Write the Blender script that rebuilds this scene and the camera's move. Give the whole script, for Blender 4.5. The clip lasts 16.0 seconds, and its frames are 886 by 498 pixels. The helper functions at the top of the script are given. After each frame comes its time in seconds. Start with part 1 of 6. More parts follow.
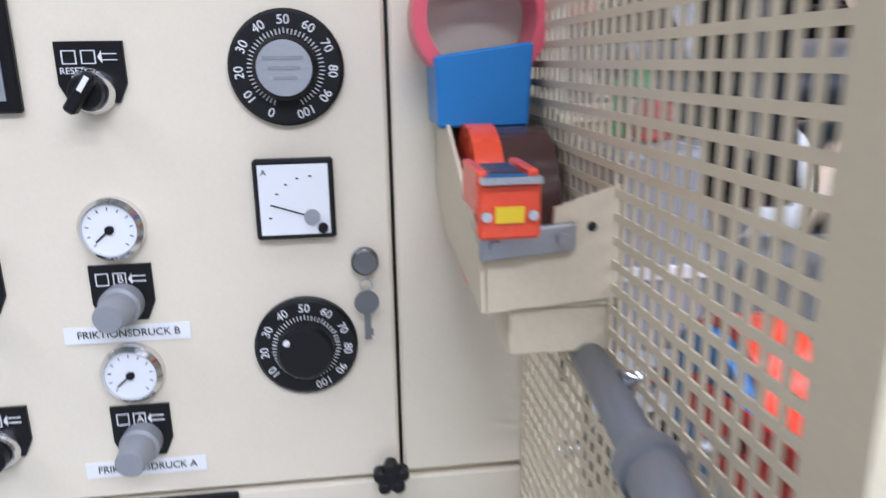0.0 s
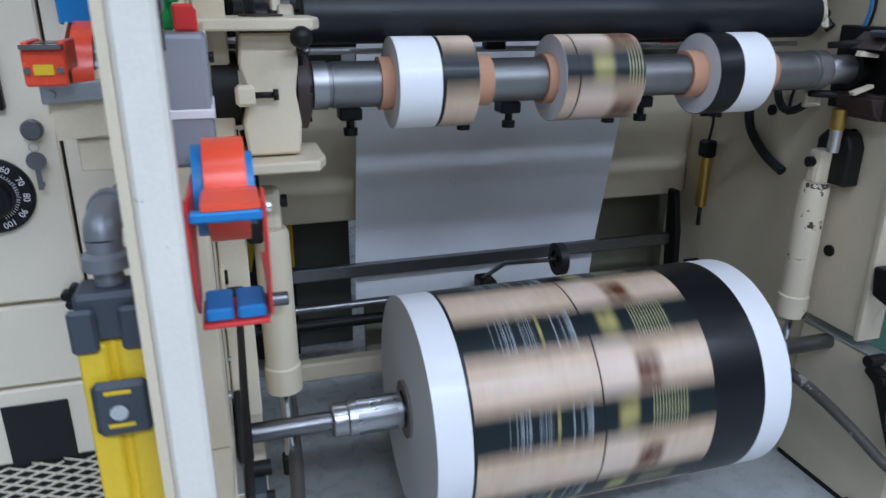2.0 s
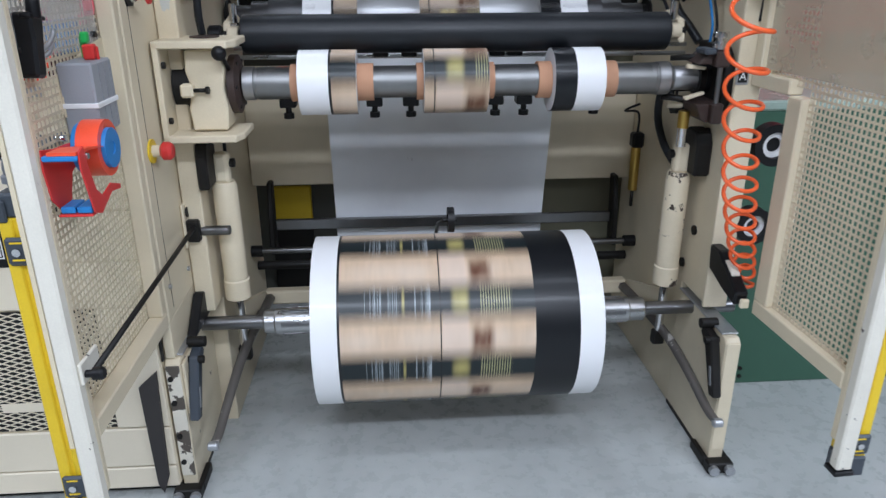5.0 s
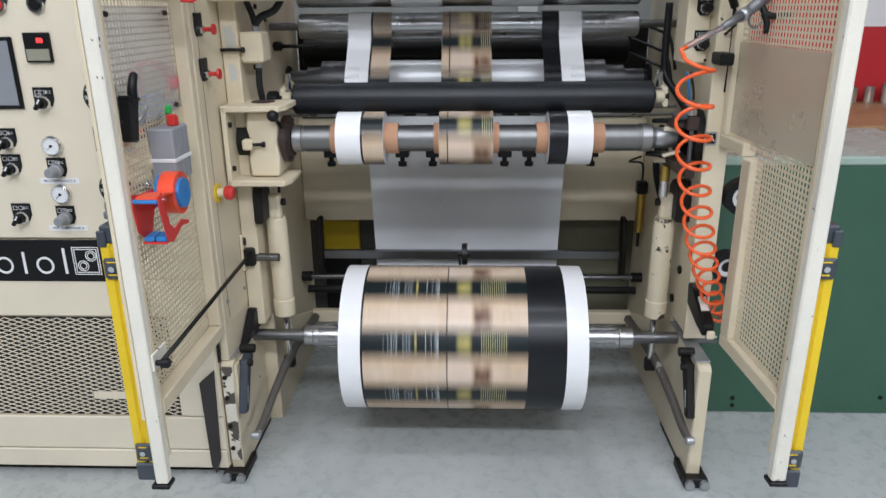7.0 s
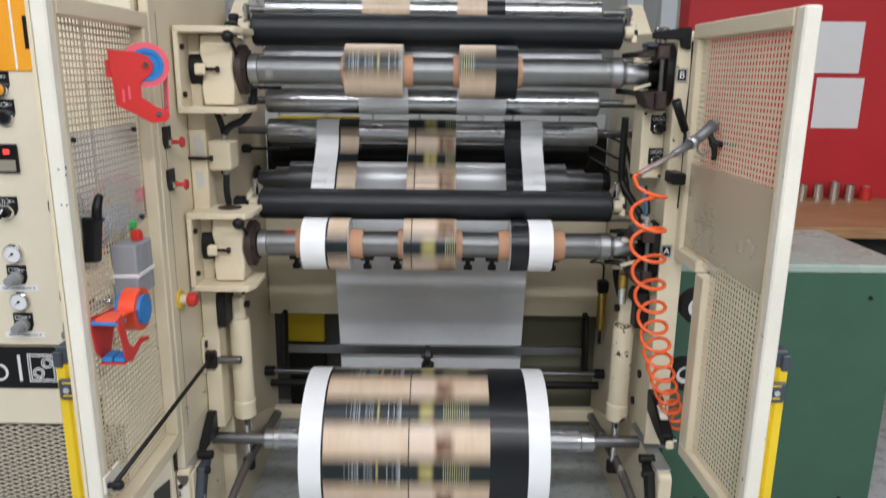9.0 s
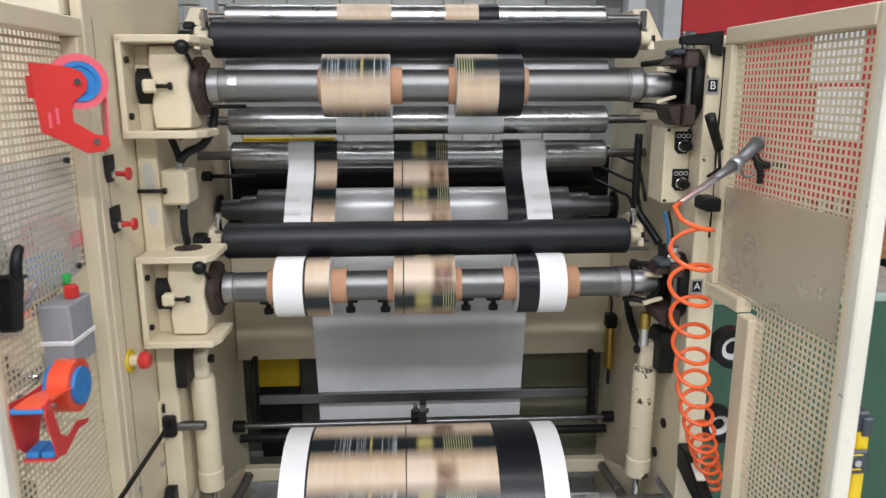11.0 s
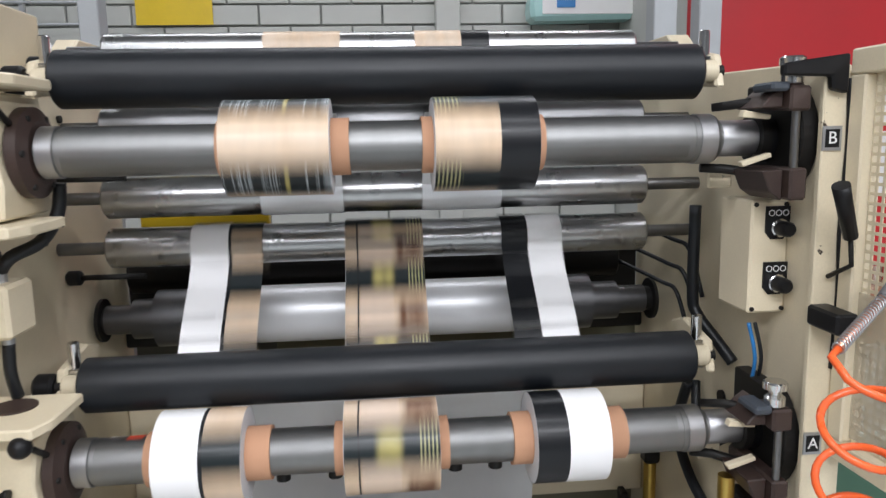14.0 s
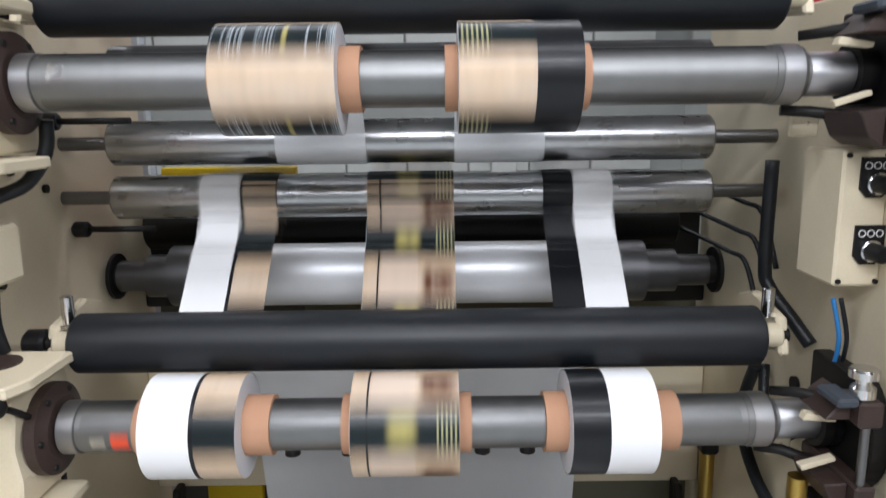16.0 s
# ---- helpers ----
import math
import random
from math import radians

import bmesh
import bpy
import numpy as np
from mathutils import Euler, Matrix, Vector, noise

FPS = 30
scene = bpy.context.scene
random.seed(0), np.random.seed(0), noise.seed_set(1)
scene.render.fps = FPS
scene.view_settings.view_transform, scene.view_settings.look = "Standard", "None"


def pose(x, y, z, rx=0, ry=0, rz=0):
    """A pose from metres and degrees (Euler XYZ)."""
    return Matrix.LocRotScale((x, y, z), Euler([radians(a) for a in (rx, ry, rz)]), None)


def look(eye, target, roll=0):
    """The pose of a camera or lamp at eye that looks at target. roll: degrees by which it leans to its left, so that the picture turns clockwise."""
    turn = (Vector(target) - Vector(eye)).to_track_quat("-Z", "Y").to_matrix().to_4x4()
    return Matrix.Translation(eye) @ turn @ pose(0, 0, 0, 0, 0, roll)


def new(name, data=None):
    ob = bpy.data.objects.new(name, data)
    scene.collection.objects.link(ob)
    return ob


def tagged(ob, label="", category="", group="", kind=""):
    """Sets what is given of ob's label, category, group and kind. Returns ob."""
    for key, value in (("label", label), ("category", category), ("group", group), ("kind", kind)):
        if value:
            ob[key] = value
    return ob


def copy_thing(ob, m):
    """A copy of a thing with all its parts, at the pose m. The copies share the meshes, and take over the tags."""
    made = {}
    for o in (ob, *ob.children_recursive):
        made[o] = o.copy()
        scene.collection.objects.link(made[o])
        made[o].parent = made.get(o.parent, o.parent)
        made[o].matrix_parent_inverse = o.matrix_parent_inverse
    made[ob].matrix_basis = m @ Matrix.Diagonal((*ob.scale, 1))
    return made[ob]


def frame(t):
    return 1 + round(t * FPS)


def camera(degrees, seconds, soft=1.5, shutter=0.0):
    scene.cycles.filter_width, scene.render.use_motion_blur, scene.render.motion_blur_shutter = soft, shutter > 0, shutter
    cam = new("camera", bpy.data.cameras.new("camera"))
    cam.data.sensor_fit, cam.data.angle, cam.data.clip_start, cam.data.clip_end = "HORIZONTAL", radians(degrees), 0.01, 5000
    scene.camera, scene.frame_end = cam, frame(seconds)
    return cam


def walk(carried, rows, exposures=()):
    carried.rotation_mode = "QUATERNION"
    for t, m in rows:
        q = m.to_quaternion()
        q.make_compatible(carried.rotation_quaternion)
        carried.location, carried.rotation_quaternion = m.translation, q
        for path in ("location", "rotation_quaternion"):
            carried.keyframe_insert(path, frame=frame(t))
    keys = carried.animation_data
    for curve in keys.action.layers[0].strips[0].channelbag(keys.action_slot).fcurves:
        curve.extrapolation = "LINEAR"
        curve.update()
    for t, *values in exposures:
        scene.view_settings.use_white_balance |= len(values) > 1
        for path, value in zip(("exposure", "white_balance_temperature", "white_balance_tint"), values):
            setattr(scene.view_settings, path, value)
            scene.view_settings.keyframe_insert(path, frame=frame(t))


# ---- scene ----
cam = camera(63.9, 16.0, soft=1.4, shutter=0.6)
METRES, EYE, TILT, LEAN, TURN = 3.0, 1.20, 0.0, 0.0, -6.9
ROWS = [
    (0.0, 0.0, 0.0, 0.0, -0.26, -14.79, 0.99),
    (0.5, 0.0103, -0.0315, -0.0, -3.28, -15.98, 0.62),
    (1.0, 0.0232, -0.054, -0.0023, -8.32, -17.71, 0.13),
    (1.5, 0.0518, -0.0748, -0.005, -11.37, -18.79, 0.34),
    (2.0, 0.0894, -0.103, -0.0056, -10.08, -19.8, -0.27),
    (2.5, 0.1158, -0.1315, -0.0008, -6.54, -20.01, 0.62),
    (3.0, 0.1345, -0.1638, 0.0003, -5.77, -20.03, 1.0),
    (3.5, 0.1615, -0.1958, 0.0088, -4.86, -21.38, 0.94),
    (4.0, 0.2154, -0.2189, 0.0187, -1.58, -21.45, 0.62),
    (6.5, 0.3377, -0.3593, 0.0598, 6.59, -20.2, 1.23),
    (7.0, 0.3554, -0.3754, 0.0702, 9.02, -18.76, 0.54),
    (7.5, 0.3586, -0.3811, 0.0814, 9.38, -18.06, 0.04),
    (8.0, 0.3607, -0.3808, 0.0948, 8.66, -18.11, -0.34),
    (8.5, 0.3602, -0.3752, 0.1058, 7.77, -16.42, -0.5),
    (9.0, 0.3617, -0.3704, 0.116, 6.86, -13.78, -0.63),
    (11.5, 0.316, -0.2262, 0.1127, 2.49, -12.7, 0.46),
    (12.0, 0.326, -0.1749, 0.115, 2.07, -12.35, 0.87),
    (12.5, 0.3329, -0.1342, 0.1177, 3.26, -11.69, 0.64),
    (13.0, 0.3207, -0.0999, 0.1218, 3.24, -10.06, 0.4),
    (13.5, 0.3064, -0.0732, 0.1221, 2.28, -9.27, 0.33),
    (14.0, 0.3091, -0.0505, 0.123, 1.64, -9.0, 1.16),
    (14.5, 0.3291, -0.0279, 0.1244, 3.72, -8.54, 1.27),
    (15.0, 0.3318, -0.0131, 0.1232, 6.38, -8.62, 0.74),
    (15.5, 0.3261, -0.007, 0.1178, 6.87, -9.78, 0.59),
    (16.0, 0.3251, 0.002, 0.1037, 6.74, -11.01, 0.66),
]
PATH = [(t, pose(0, 0, EYE, TILT, LEAN, TURN) @ pose(METRES * x, METRES * y, METRES * z, 90 + pitch, roll, yaw)) for t, x, y, z, yaw, pitch, roll in ROWS]
PATH += [
    (4.2, look((0.617, -0.772, 1.263), (0.827, 1.076, 0.528), -0.0)),
    (6.3, look((0.853, -1.153, 1.367), (0.886, 0.720, 0.668), -1.3)),
    (9.2, look((0.947, -1.227, 1.551), (0.955, 0.725, 1.114), 0.6)),
    (11.3, look((0.857, -0.846, 1.544), (0.988, 1.101, 1.105), -0.3)),
]
PATH.sort(key=lambda row: row[0])
EXPOSURE = [(0.0, 0.09, 5600, 18), (0.5, 0.05, 5450, 16), (1.0, -0.15, 5300, 14), (1.5, -0.38, 5200, 12), (2.0, -0.44, 5250, 12), (3.0, -0.34, 5400, 12), (4.2, -0.22, 5550, 12), (6.5, -0.18, 6000, 12), (9.0, -0.18, 6350, 12), (11.5, 0.0, 6450, 12), (12.5, 0.08, 6450, 13), (16.0, 0.14, 6200, 13)]
walk(cam, PATH, EXPOSURE)

# ---- light: hall lamps over the machine, out of view, some added as fill ----
world = bpy.data.worlds.new("hall")
scene.world = world
world.use_nodes = True
world.node_tree.nodes["Background"].inputs[0].default_value = (0.9, 0.95, 1.0, 1)
world.node_tree.nodes["Background"].inputs[1].default_value = 0.015
scene.view_settings.exposure = 0.0


def hall_lamp(x, y, z, sx, sy, watts):
    d = bpy.data.lights.new("hall_light", "AREA")
    d.shape, d.size, d.size_y, d.energy, d.color = "RECTANGLE", sx, sy, watts, (0.96, 0.98, 1.0)
    o = new("hall_light", d)
    o.location = (x, y, z)
    return o


hall_lamp(0.9, -0.5, 3.66, 3.2, 0.25, 28)
hall_lamp(0.9, -2.6, 3.66, 3.2, 0.25, 165)
# two far lamps added so that lower light reaches the film web
hall_lamp(0.9, -4.7, 3.66, 3.2, 0.25, 92)
hall_lamp(0.9, -6.8, 3.66, 3.2, 0.25, 42)
# added behind the machine to brighten the back wall
hall_lamp(0.9, 2.5, 3.66, 3.2, 0.25, 20)
hall_lamp(3.9, -1.8, 3.66, 0.25, 3.2, 105)
# added on the left to brighten the cabinet and column
hall_lamp(-2.2, -1.8, 3.66, 0.25, 3.2, 52)


# ---- materials ----
class Mat:
    """A small node builder."""

    def __init__(self, name, rough=0.5, metal=0.0, coat=0.0):
        self.m = bpy.data.materials.new(name)
        self.m.use_nodes = True
        self.t = self.m.node_tree
        self.b = self.t.nodes["Principled BSDF"]
        self.b.inputs["Roughness"].default_value = rough
        self.b.inputs["Metallic"].default_value = metal
        self.b.inputs["Coat Weight"].default_value = coat
        self.co = self.t.nodes.new("ShaderNodeTexCoord")

    def n(self, kind, **inputs):
        node = self.t.nodes.new(kind)
        for k, v in inputs.items():
            self.put(node.inputs[k.replace("_", " ")], v)
        return node

    def put(self, socket, v):
        if isinstance(v, bpy.types.NodeSocket):
            self.t.links.new(v, socket)
        else:
            socket.default_value = v

    def noise(self, scale, detail=4, rough=0.6, stretch=(1, 1, 1), coords="Object"):
        mp = self.n("ShaderNodeMapping", Vector=self.co.outputs[coords], Scale=stretch)
        return self.n("ShaderNodeTexNoise", Vector=mp.outputs[0], Scale=scale, Detail=detail, Roughness=rough).outputs[0]

    def math(self, op, a, b=0.0, c=0.0):
        node = self.t.nodes.new("ShaderNodeMath")
        node.operation = op
        for s, v in zip(node.inputs, (a, b, c)):
            self.put(s, v)
        return node.outputs[0]

    def ramp(self, fac, stops, mode="LINEAR"):
        node = self.t.nodes.new("ShaderNodeValToRGB")
        self.put(node.inputs[0], fac)
        el = node.color_ramp.elements
        node.color_ramp.interpolation = mode
        while len(el) < len(stops):
            el.new(0.5)
        for e, (p, c) in zip(el, stops):
            e.position, e.color = p, (c, c, c, 1) if isinstance(c, float) else (*c, 1)
        return node.outputs[0]

    def mix(self, fac, a, b):
        node = self.t.nodes.new("ShaderNodeMix")
        node.data_type = "RGBA"
        self.put(node.inputs[0], fac)
        for s, v in ((node.inputs[6], a), (node.inputs[7], b)):
            self.put(s, v if isinstance(v, bpy.types.NodeSocket) else (*v, 1))
        return node.outputs[2]

    def color(self, v):
        self.put(self.b.inputs["Base Color"], v if isinstance(v, bpy.types.NodeSocket) else (*v, 1))

    def bump(self, height, strength=0.2, dist=0.002):
        node = self.n("ShaderNodeBump", Height=height, Strength=strength, Distance=dist)
        self.put(self.b.inputs["Normal"], node.outputs[0])


def shade(c, k):
    return tuple(min(1.0, v * k) for v in c)


def plain(name, c, rough=0.5, metal=0.0, vary=0.12, grain=300, coat=0.0, bump=0.08, spec=0.5):
    """Paint, plastic or metal with slight soiling at two scales."""
    m = Mat(name, rough, metal, coat)
    m.b.inputs["Specular IOR Level"].default_value = spec
    big, fine = m.noise(5), m.noise(grain, 2)
    f = m.math("MULTIPLY_ADD", fine, 0.35, m.math("MULTIPLY", big, 0.65))
    m.color(m.ramp(f, [(0.3, shade(c, 1 - vary)), (0.7, shade(c, 1 + vary * 0.5))]))
    m.put(m.b.inputs["Roughness"], m.math("MULTIPLY_ADD", big, 0.25, rough - 0.12))
    m.bump(fine, bump, 0.001)
    return m.m


def chipped(name, c, under=(0.05, 0.035, 0.025), amount=0.66, rough=0.42, size=14):
    """Old enamel with flaked spots."""
    m = Mat(name, rough)
    big, fine, dirt = m.noise(size, 5, 0.62), m.noise(260, 2), m.noise(3.5)
    paint = m.ramp(m.math("MULTIPLY_ADD", fine, 0.25, m.math("MULTIPLY", dirt, 0.75)), [(0.3, shade(c, 0.84)), (0.7, shade(c, 1.05))])
    chip = m.ramp(big, [(amount, 0.0), (amount + 0.015, 1.0)])
    m.color(m.mix(chip, paint, under))
    m.bump(m.math("SUBTRACT", m.math("MULTIPLY", fine, 0.1), chip), 0.35, 0.0015)
    return m.m


def turned(name, c, rough=0.25, along=1.0):
    """Ground or turned steel: faint rings round the x axis, grease and rubbed patches."""
    m = Mat(name, rough, 1.0)
    rings, big, haze = m.noise(9, 3, 0.5, (3, 0.02, 0.02)), m.noise(6, 4), m.noise(16, 3, 0.5, (1, 2.2, 2.2))
    f = m.math("MULTIPLY_ADD", rings, 0.5, m.math("MULTIPLY", big, 0.5))
    m.color(m.ramp(f, [(0.3, shade(c, 0.88)), (0.7, shade(c, 1.05))]))
    m.put(m.b.inputs["Roughness"], m.math("MULTIPLY_ADD", haze, 0.16, rough - 0.06))
    return m.m


CREAM = (0.71, 0.62, 0.45)
M = dict(
    cream=plain("cream_enamel", CREAM, 0.4, vary=0.1),
    panel=plain("cream_panel", (0.76, 0.68, 0.53), 0.42, vary=0.06),
    worn=chipped("worn_cream_enamel", CREAM, amount=0.68),
    flaked=chipped("flaked_cream_enamel", (0.72, 0.63, 0.46), amount=0.59),
    peeled=chipped("peeled_enamel", (0.76, 0.71, 0.60), (0.09, 0.075, 0.06), amount=0.55),
    # cream tint and part alpha stand in for glare haze on clear plastic
    haze=plain("glare_tinted_plastic", (0.62, 0.55, 0.42), 0.28, vary=0.05),
    white_edge=chipped("gate_post_enamel", (0.79, 0.75, 0.65), amount=0.672, size=30),
    mesh=plain("gate_sheet_enamel", (0.68, 0.59, 0.42), 0.45),
    rubber=plain("black_rubber", (0.009, 0.011, 0.014), 0.44, vary=0.3, grain=150, bump=0.03, spec=0.42),
    black=plain("black_plastic", (0.007, 0.007, 0.008), 0.42, vary=0.3, spec=0.3),
    iron=plain("dark_iron", (0.010, 0.009, 0.008), 0.5, 0.0, vary=0.4, spec=0.3),
    cast=plain("brown_cast_iron", (0.045, 0.027, 0.022), 0.5, 0.0, vary=0.4, bump=0.3),
    steel=turned("turned_steel", (0.22, 0.22, 0.225), 0.33),
    bright=turned("bright_steel", (0.47, 0.475, 0.48), 0.27),
    shaft=turned("shaft_steel", (0.27, 0.272, 0.27), 0.46),
    lever=chipped("greasy_lever_steel", (0.10, 0.09, 0.08), (0.35, 0.33, 0.30), 0.62),
    drum=turned("grey_drum", (0.13, 0.13, 0.135), 0.42),
    drum_film=plain("film_on_drum", (0.78, 0.79, 0.81), 0.36, 0.2, vary=0.08),
    chrome=plain("chrome", (0.75, 0.75, 0.76), 0.15, 1.0, vary=0.1),
    zinc=plain("zinc_plate", (0.45, 0.46, 0.48), 0.4, 0.8),
    gunmetal=plain("dull_gun_metal", (0.20, 0.20, 0.21), 0.42, 0.6),
    sleeve=turned("sleeve_steel", (0.42, 0.42, 0.43), 0.42),
    brass=plain("brass", (0.55, 0.38, 0.10), 0.3, 1.0),
    card=plain("core_cardboard", (0.50, 0.27, 0.16), 0.8, vary=0.15),
    paper=plain("white_film", (0.86, 0.86, 0.87), 0.45, vary=0.03),
    rolledge=plain("roll_side", (0.62, 0.63, 0.66), 0.5, vary=0.08, grain=900),
    back_film=plain("grey_film_back", (0.80, 0.82, 0.85), 0.34, 0.15, vary=0.05),
    red=plain("red_plastic", (0.62, 0.035, 0.03), 0.35),
    redorange=plain("orange_red_tape", (0.85, 0.09, 0.035), 0.28),
    pink=plain("pink_tape", (0.80, 0.13, 0.17), 0.35),
    blue=plain("blue_plastic", (0.03, 0.21, 0.54), 0.35),
    browntape=plain("brown_tape", (0.07, 0.035, 0.03), 0.22),
    yellow=plain("yellow_paint", (0.80, 0.56, 0.015), 0.4),
    orange=plain("orange_sign", (0.85, 0.36, 0.02), 0.4),
    hose=plain("orange_hose", (0.88, 0.13, 0.03), 0.25),
    grey=plain("grey_plastic", (0.26, 0.27, 0.29), 0.45),
    lightgrey=plain("light_grey_plastic", (0.42, 0.44, 0.46), 0.4),
    conduit=plain("galvanised_conduit", (0.23, 0.24, 0.26), 0.4, 0.4),
    knobgrey=plain("grey_knob_plastic", (0.27, 0.28, 0.295), 0.4),
    slate=plain("slate_plastic", (0.05, 0.06, 0.075), 0.45),
    white=plain("white_label", (0.82, 0.82, 0.82), 0.5, vary=0.03),
    dialface=plain("gauge_face", (0.78, 0.79, 0.80), 0.4, vary=0.02),
    green=plain("green_enamel", (0.047, 0.118, 0.076), 0.35, vary=0.15),
    # lifted above the cabinet green: a pale reflection is in this colour
    greentop=plain("green_top", (0.36, 0.46, 0.40), 0.28, vary=0.1),
    redwall=plain("red_wall_paint", (0.56, 0.022, 0.028), 0.55, vary=0.1),
    brick=plain("white_painted_brick", (0.54, 0.55, 0.52), 0.6, vary=0.08, bump=0.3),
    mortar=plain("grey_mortar", (0.33, 0.34, 0.32), 0.8),
    wall=plain("hall_wall_paint", (0.24, 0.25, 0.25), 0.7),
    ceiling=plain("ceiling_paint", (0.26, 0.27, 0.27), 0.8),
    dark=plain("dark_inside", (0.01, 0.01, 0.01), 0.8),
    printing=plain("white_printing", (0.80, 0.80, 0.80), 0.5, vary=0.02),
    tealglass=plain("teal_plastic", (0.45, 0.72, 0.70), 0.2),
)


def floor_material():
    m = Mat("painted_concrete", 0.42)
    a, b, c = m.noise(1.3, 5), m.noise(22, 4), m.noise(240, 2)
    f = m.math("MULTIPLY_ADD", c, 0.2, m.math("MULTIPLY_ADD", b, 0.3, m.math("MULTIPLY", a, 0.5)))
    m.color(m.ramp(f, [(0.3, (0.33, 0.35, 0.34)), (0.55, (0.43, 0.45, 0.44)), (0.75, (0.49, 0.51, 0.50))]))
    m.put(m.b.inputs["Roughness"], m.math("MULTIPLY_ADD", b, 0.32, 0.13))
    m.bump(c, 0.1, 0.001)
    return m.m


def wood_material():
    m = Mat("bench_wood", 0.45)
    g = m.noise(9, 5, 0.6, (0.6, 9, 9))
    m.color(m.ramp(g, [(0.3, (0.26, 0.13, 0.055)), (0.7, (0.44, 0.25, 0.12))]))
    m.bump(g, 0.15, 0.001)
    return m.m


def wavy_film():
    m = Mat("film_back_sheen", 0.34, 0.1)
    big, mid = m.noise(3.2, 3), m.noise(9, 3, 0.5, (1, 0.5, 0.5))
    # large bluish mottling in the colour imitates cloudy reflections on the film
    m.color(m.ramp(big, [(0.3, (0.80, 0.82, 0.86)), (0.7, (0.90, 0.92, 0.95))]))
    m.put(m.b.inputs["Roughness"], m.math("MULTIPLY_ADD", mid, 0.3, 0.2))
    m.bump(m.math("MULTIPLY_ADD", mid, 0.4, big), 0.5, 0.02)
    return m.m


def clear_material():
    m = Mat("clear_plastic_sheet", 0.25)
    m.b.inputs["Alpha"].default_value = 0.3
    m.color((0.6, 0.6, 0.6))
    return m.m


def glow_material(name, c, power):
    m = Mat(name, 0.4)
    m.color(c)
    m.b.inputs["Emission Color"].default_value = (*c, 1)
    m.b.inputs["Emission Strength"].default_value = power
    return m.m


M["floor"], M["wood"], M["clear"] = floor_material(), wood_material(), clear_material()
M["led"] = glow_material("red_digits", (1.0, 0.05, 0.04), 3.0)
M["tube"] = glow_material("lamp_tube", (0.96, 0.98, 1.0), 2.5)
DARK, TAN = (0.009, 0.015, 0.017), (0.62, 0.45, 0.30)


def print_material(name, repeats=0, length=0.183, shift=0.0, mapped=False):
    """The printed film: lanes across the web by x, repeats round the roll (or along z for a flat run)."""
    m = Mat(name, 0.36, 0.0, 0.1)
    m.b.inputs["Specular IOR Level"].default_value = 0.32
    m.b.inputs["Coat Roughness"].default_value = 0.16
    sp = m.n("ShaderNodeSeparateXYZ", Vector=m.co.outputs["UV" if mapped else "Object"])
    x, y, z = sp.outputs
    if mapped:
        v = m.math("FRACT", m.math("ADD", y, 10 + shift))
    elif repeats:
        turn = m.math("DIVIDE", m.math("ARCTAN2", y, z), 2 * math.pi)
        v = m.math("FRACT", m.math("MULTIPLY_ADD", turn, float(repeats), 10 + shift))
    else:
        v = m.math("FRACT", m.math("MULTIPLY_ADD", z, 1 / length, 10 + shift))
    lane = m.n("ShaderNodeMapRange", Value=x, From_Min=0.5, From_Max=1.3).outputs[0]
    step = lambda px: (px - 0.5) / 0.8
    soft = m.ramp(v, [(0.0, 0.0), (0.03, 0.0), (0.05, 1.0), (0.49, 1.0), (0.52, 0.0)])
    wood = m.noise(22, 4, 0.6, (3, 0.9, 0.9))
    tan = m.ramp(wood, [(0.3, shade(TAN, 0.86)), (0.7, shade(TAN, 1.12))])
    # upper half: tan board with a brown patch and a pale patch
    patch = m.ramp(lane, [(0, 0.0), (step(0.928), 0.0), (step(0.94), 1.0), (step(0.978), 1.0), (step(0.996), 0.0)])
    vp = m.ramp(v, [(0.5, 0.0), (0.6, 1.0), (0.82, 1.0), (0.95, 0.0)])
    # gloss painted into the base colour: a mottled paler band on the tan
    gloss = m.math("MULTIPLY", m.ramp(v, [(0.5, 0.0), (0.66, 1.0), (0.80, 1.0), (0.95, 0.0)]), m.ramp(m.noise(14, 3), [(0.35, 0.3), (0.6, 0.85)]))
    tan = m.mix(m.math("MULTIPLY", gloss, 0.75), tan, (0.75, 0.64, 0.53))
    ragged = m.ramp(m.noise(38, 3), [(0.36, 0.5), (0.52, 1.0)])
    top = m.mix(m.math("MULTIPLY", m.math("MULTIPLY", patch, vp), ragged), tan, (0.11, 0.035, 0.015))
    pale = m.ramp(lane, [(0, 0.0), (step(0.856), 0.0), (step(0.858), 0.6), (step(0.92), 0.6), (step(0.925), 0.0)], "CONSTANT")
    top = m.mix(pale, top, (0.74, 0.60, 0.50))
    # lower half: dark label with bars, a yellow motif and pale lines of print
    bars = m.ramp(m.math("FRACT", m.math("MULTIPLY", m.noise(1, 2, 0.9, (95, 0.01, 0.01)), 7.0)), [(0.0, 0.0), (0.72, 1.0)], "CONSTANT")
    barx = m.ramp(lane, [(0, 0.0), (step(0.66), 1.0), (step(0.705), 0.0), (step(0.715), 0.6), (step(0.75), 0.0), (step(0.785), 1.0), (step(0.835), 0.0)], "CONSTANT")
    barv = m.ramp(v, [(0, 0.0), (0.10, 1.0), (0.42, 0.0)], "CONSTANT")
    low = m.mix(m.math("MULTIPLY", m.math("MULTIPLY", bars, barx), barv), DARK, (0.42, 0.47, 0.50))
    yl = m.ramp(lane, [(0, 0.0), (step(0.757), 0.0), (step(0.758), 1.0), (step(0.764), 1.0), (step(0.765), 0.0), (step(0.880), 0.0), (step(0.892), 0.9), (step(0.920), 0.9), (step(0.932), 0.0)])
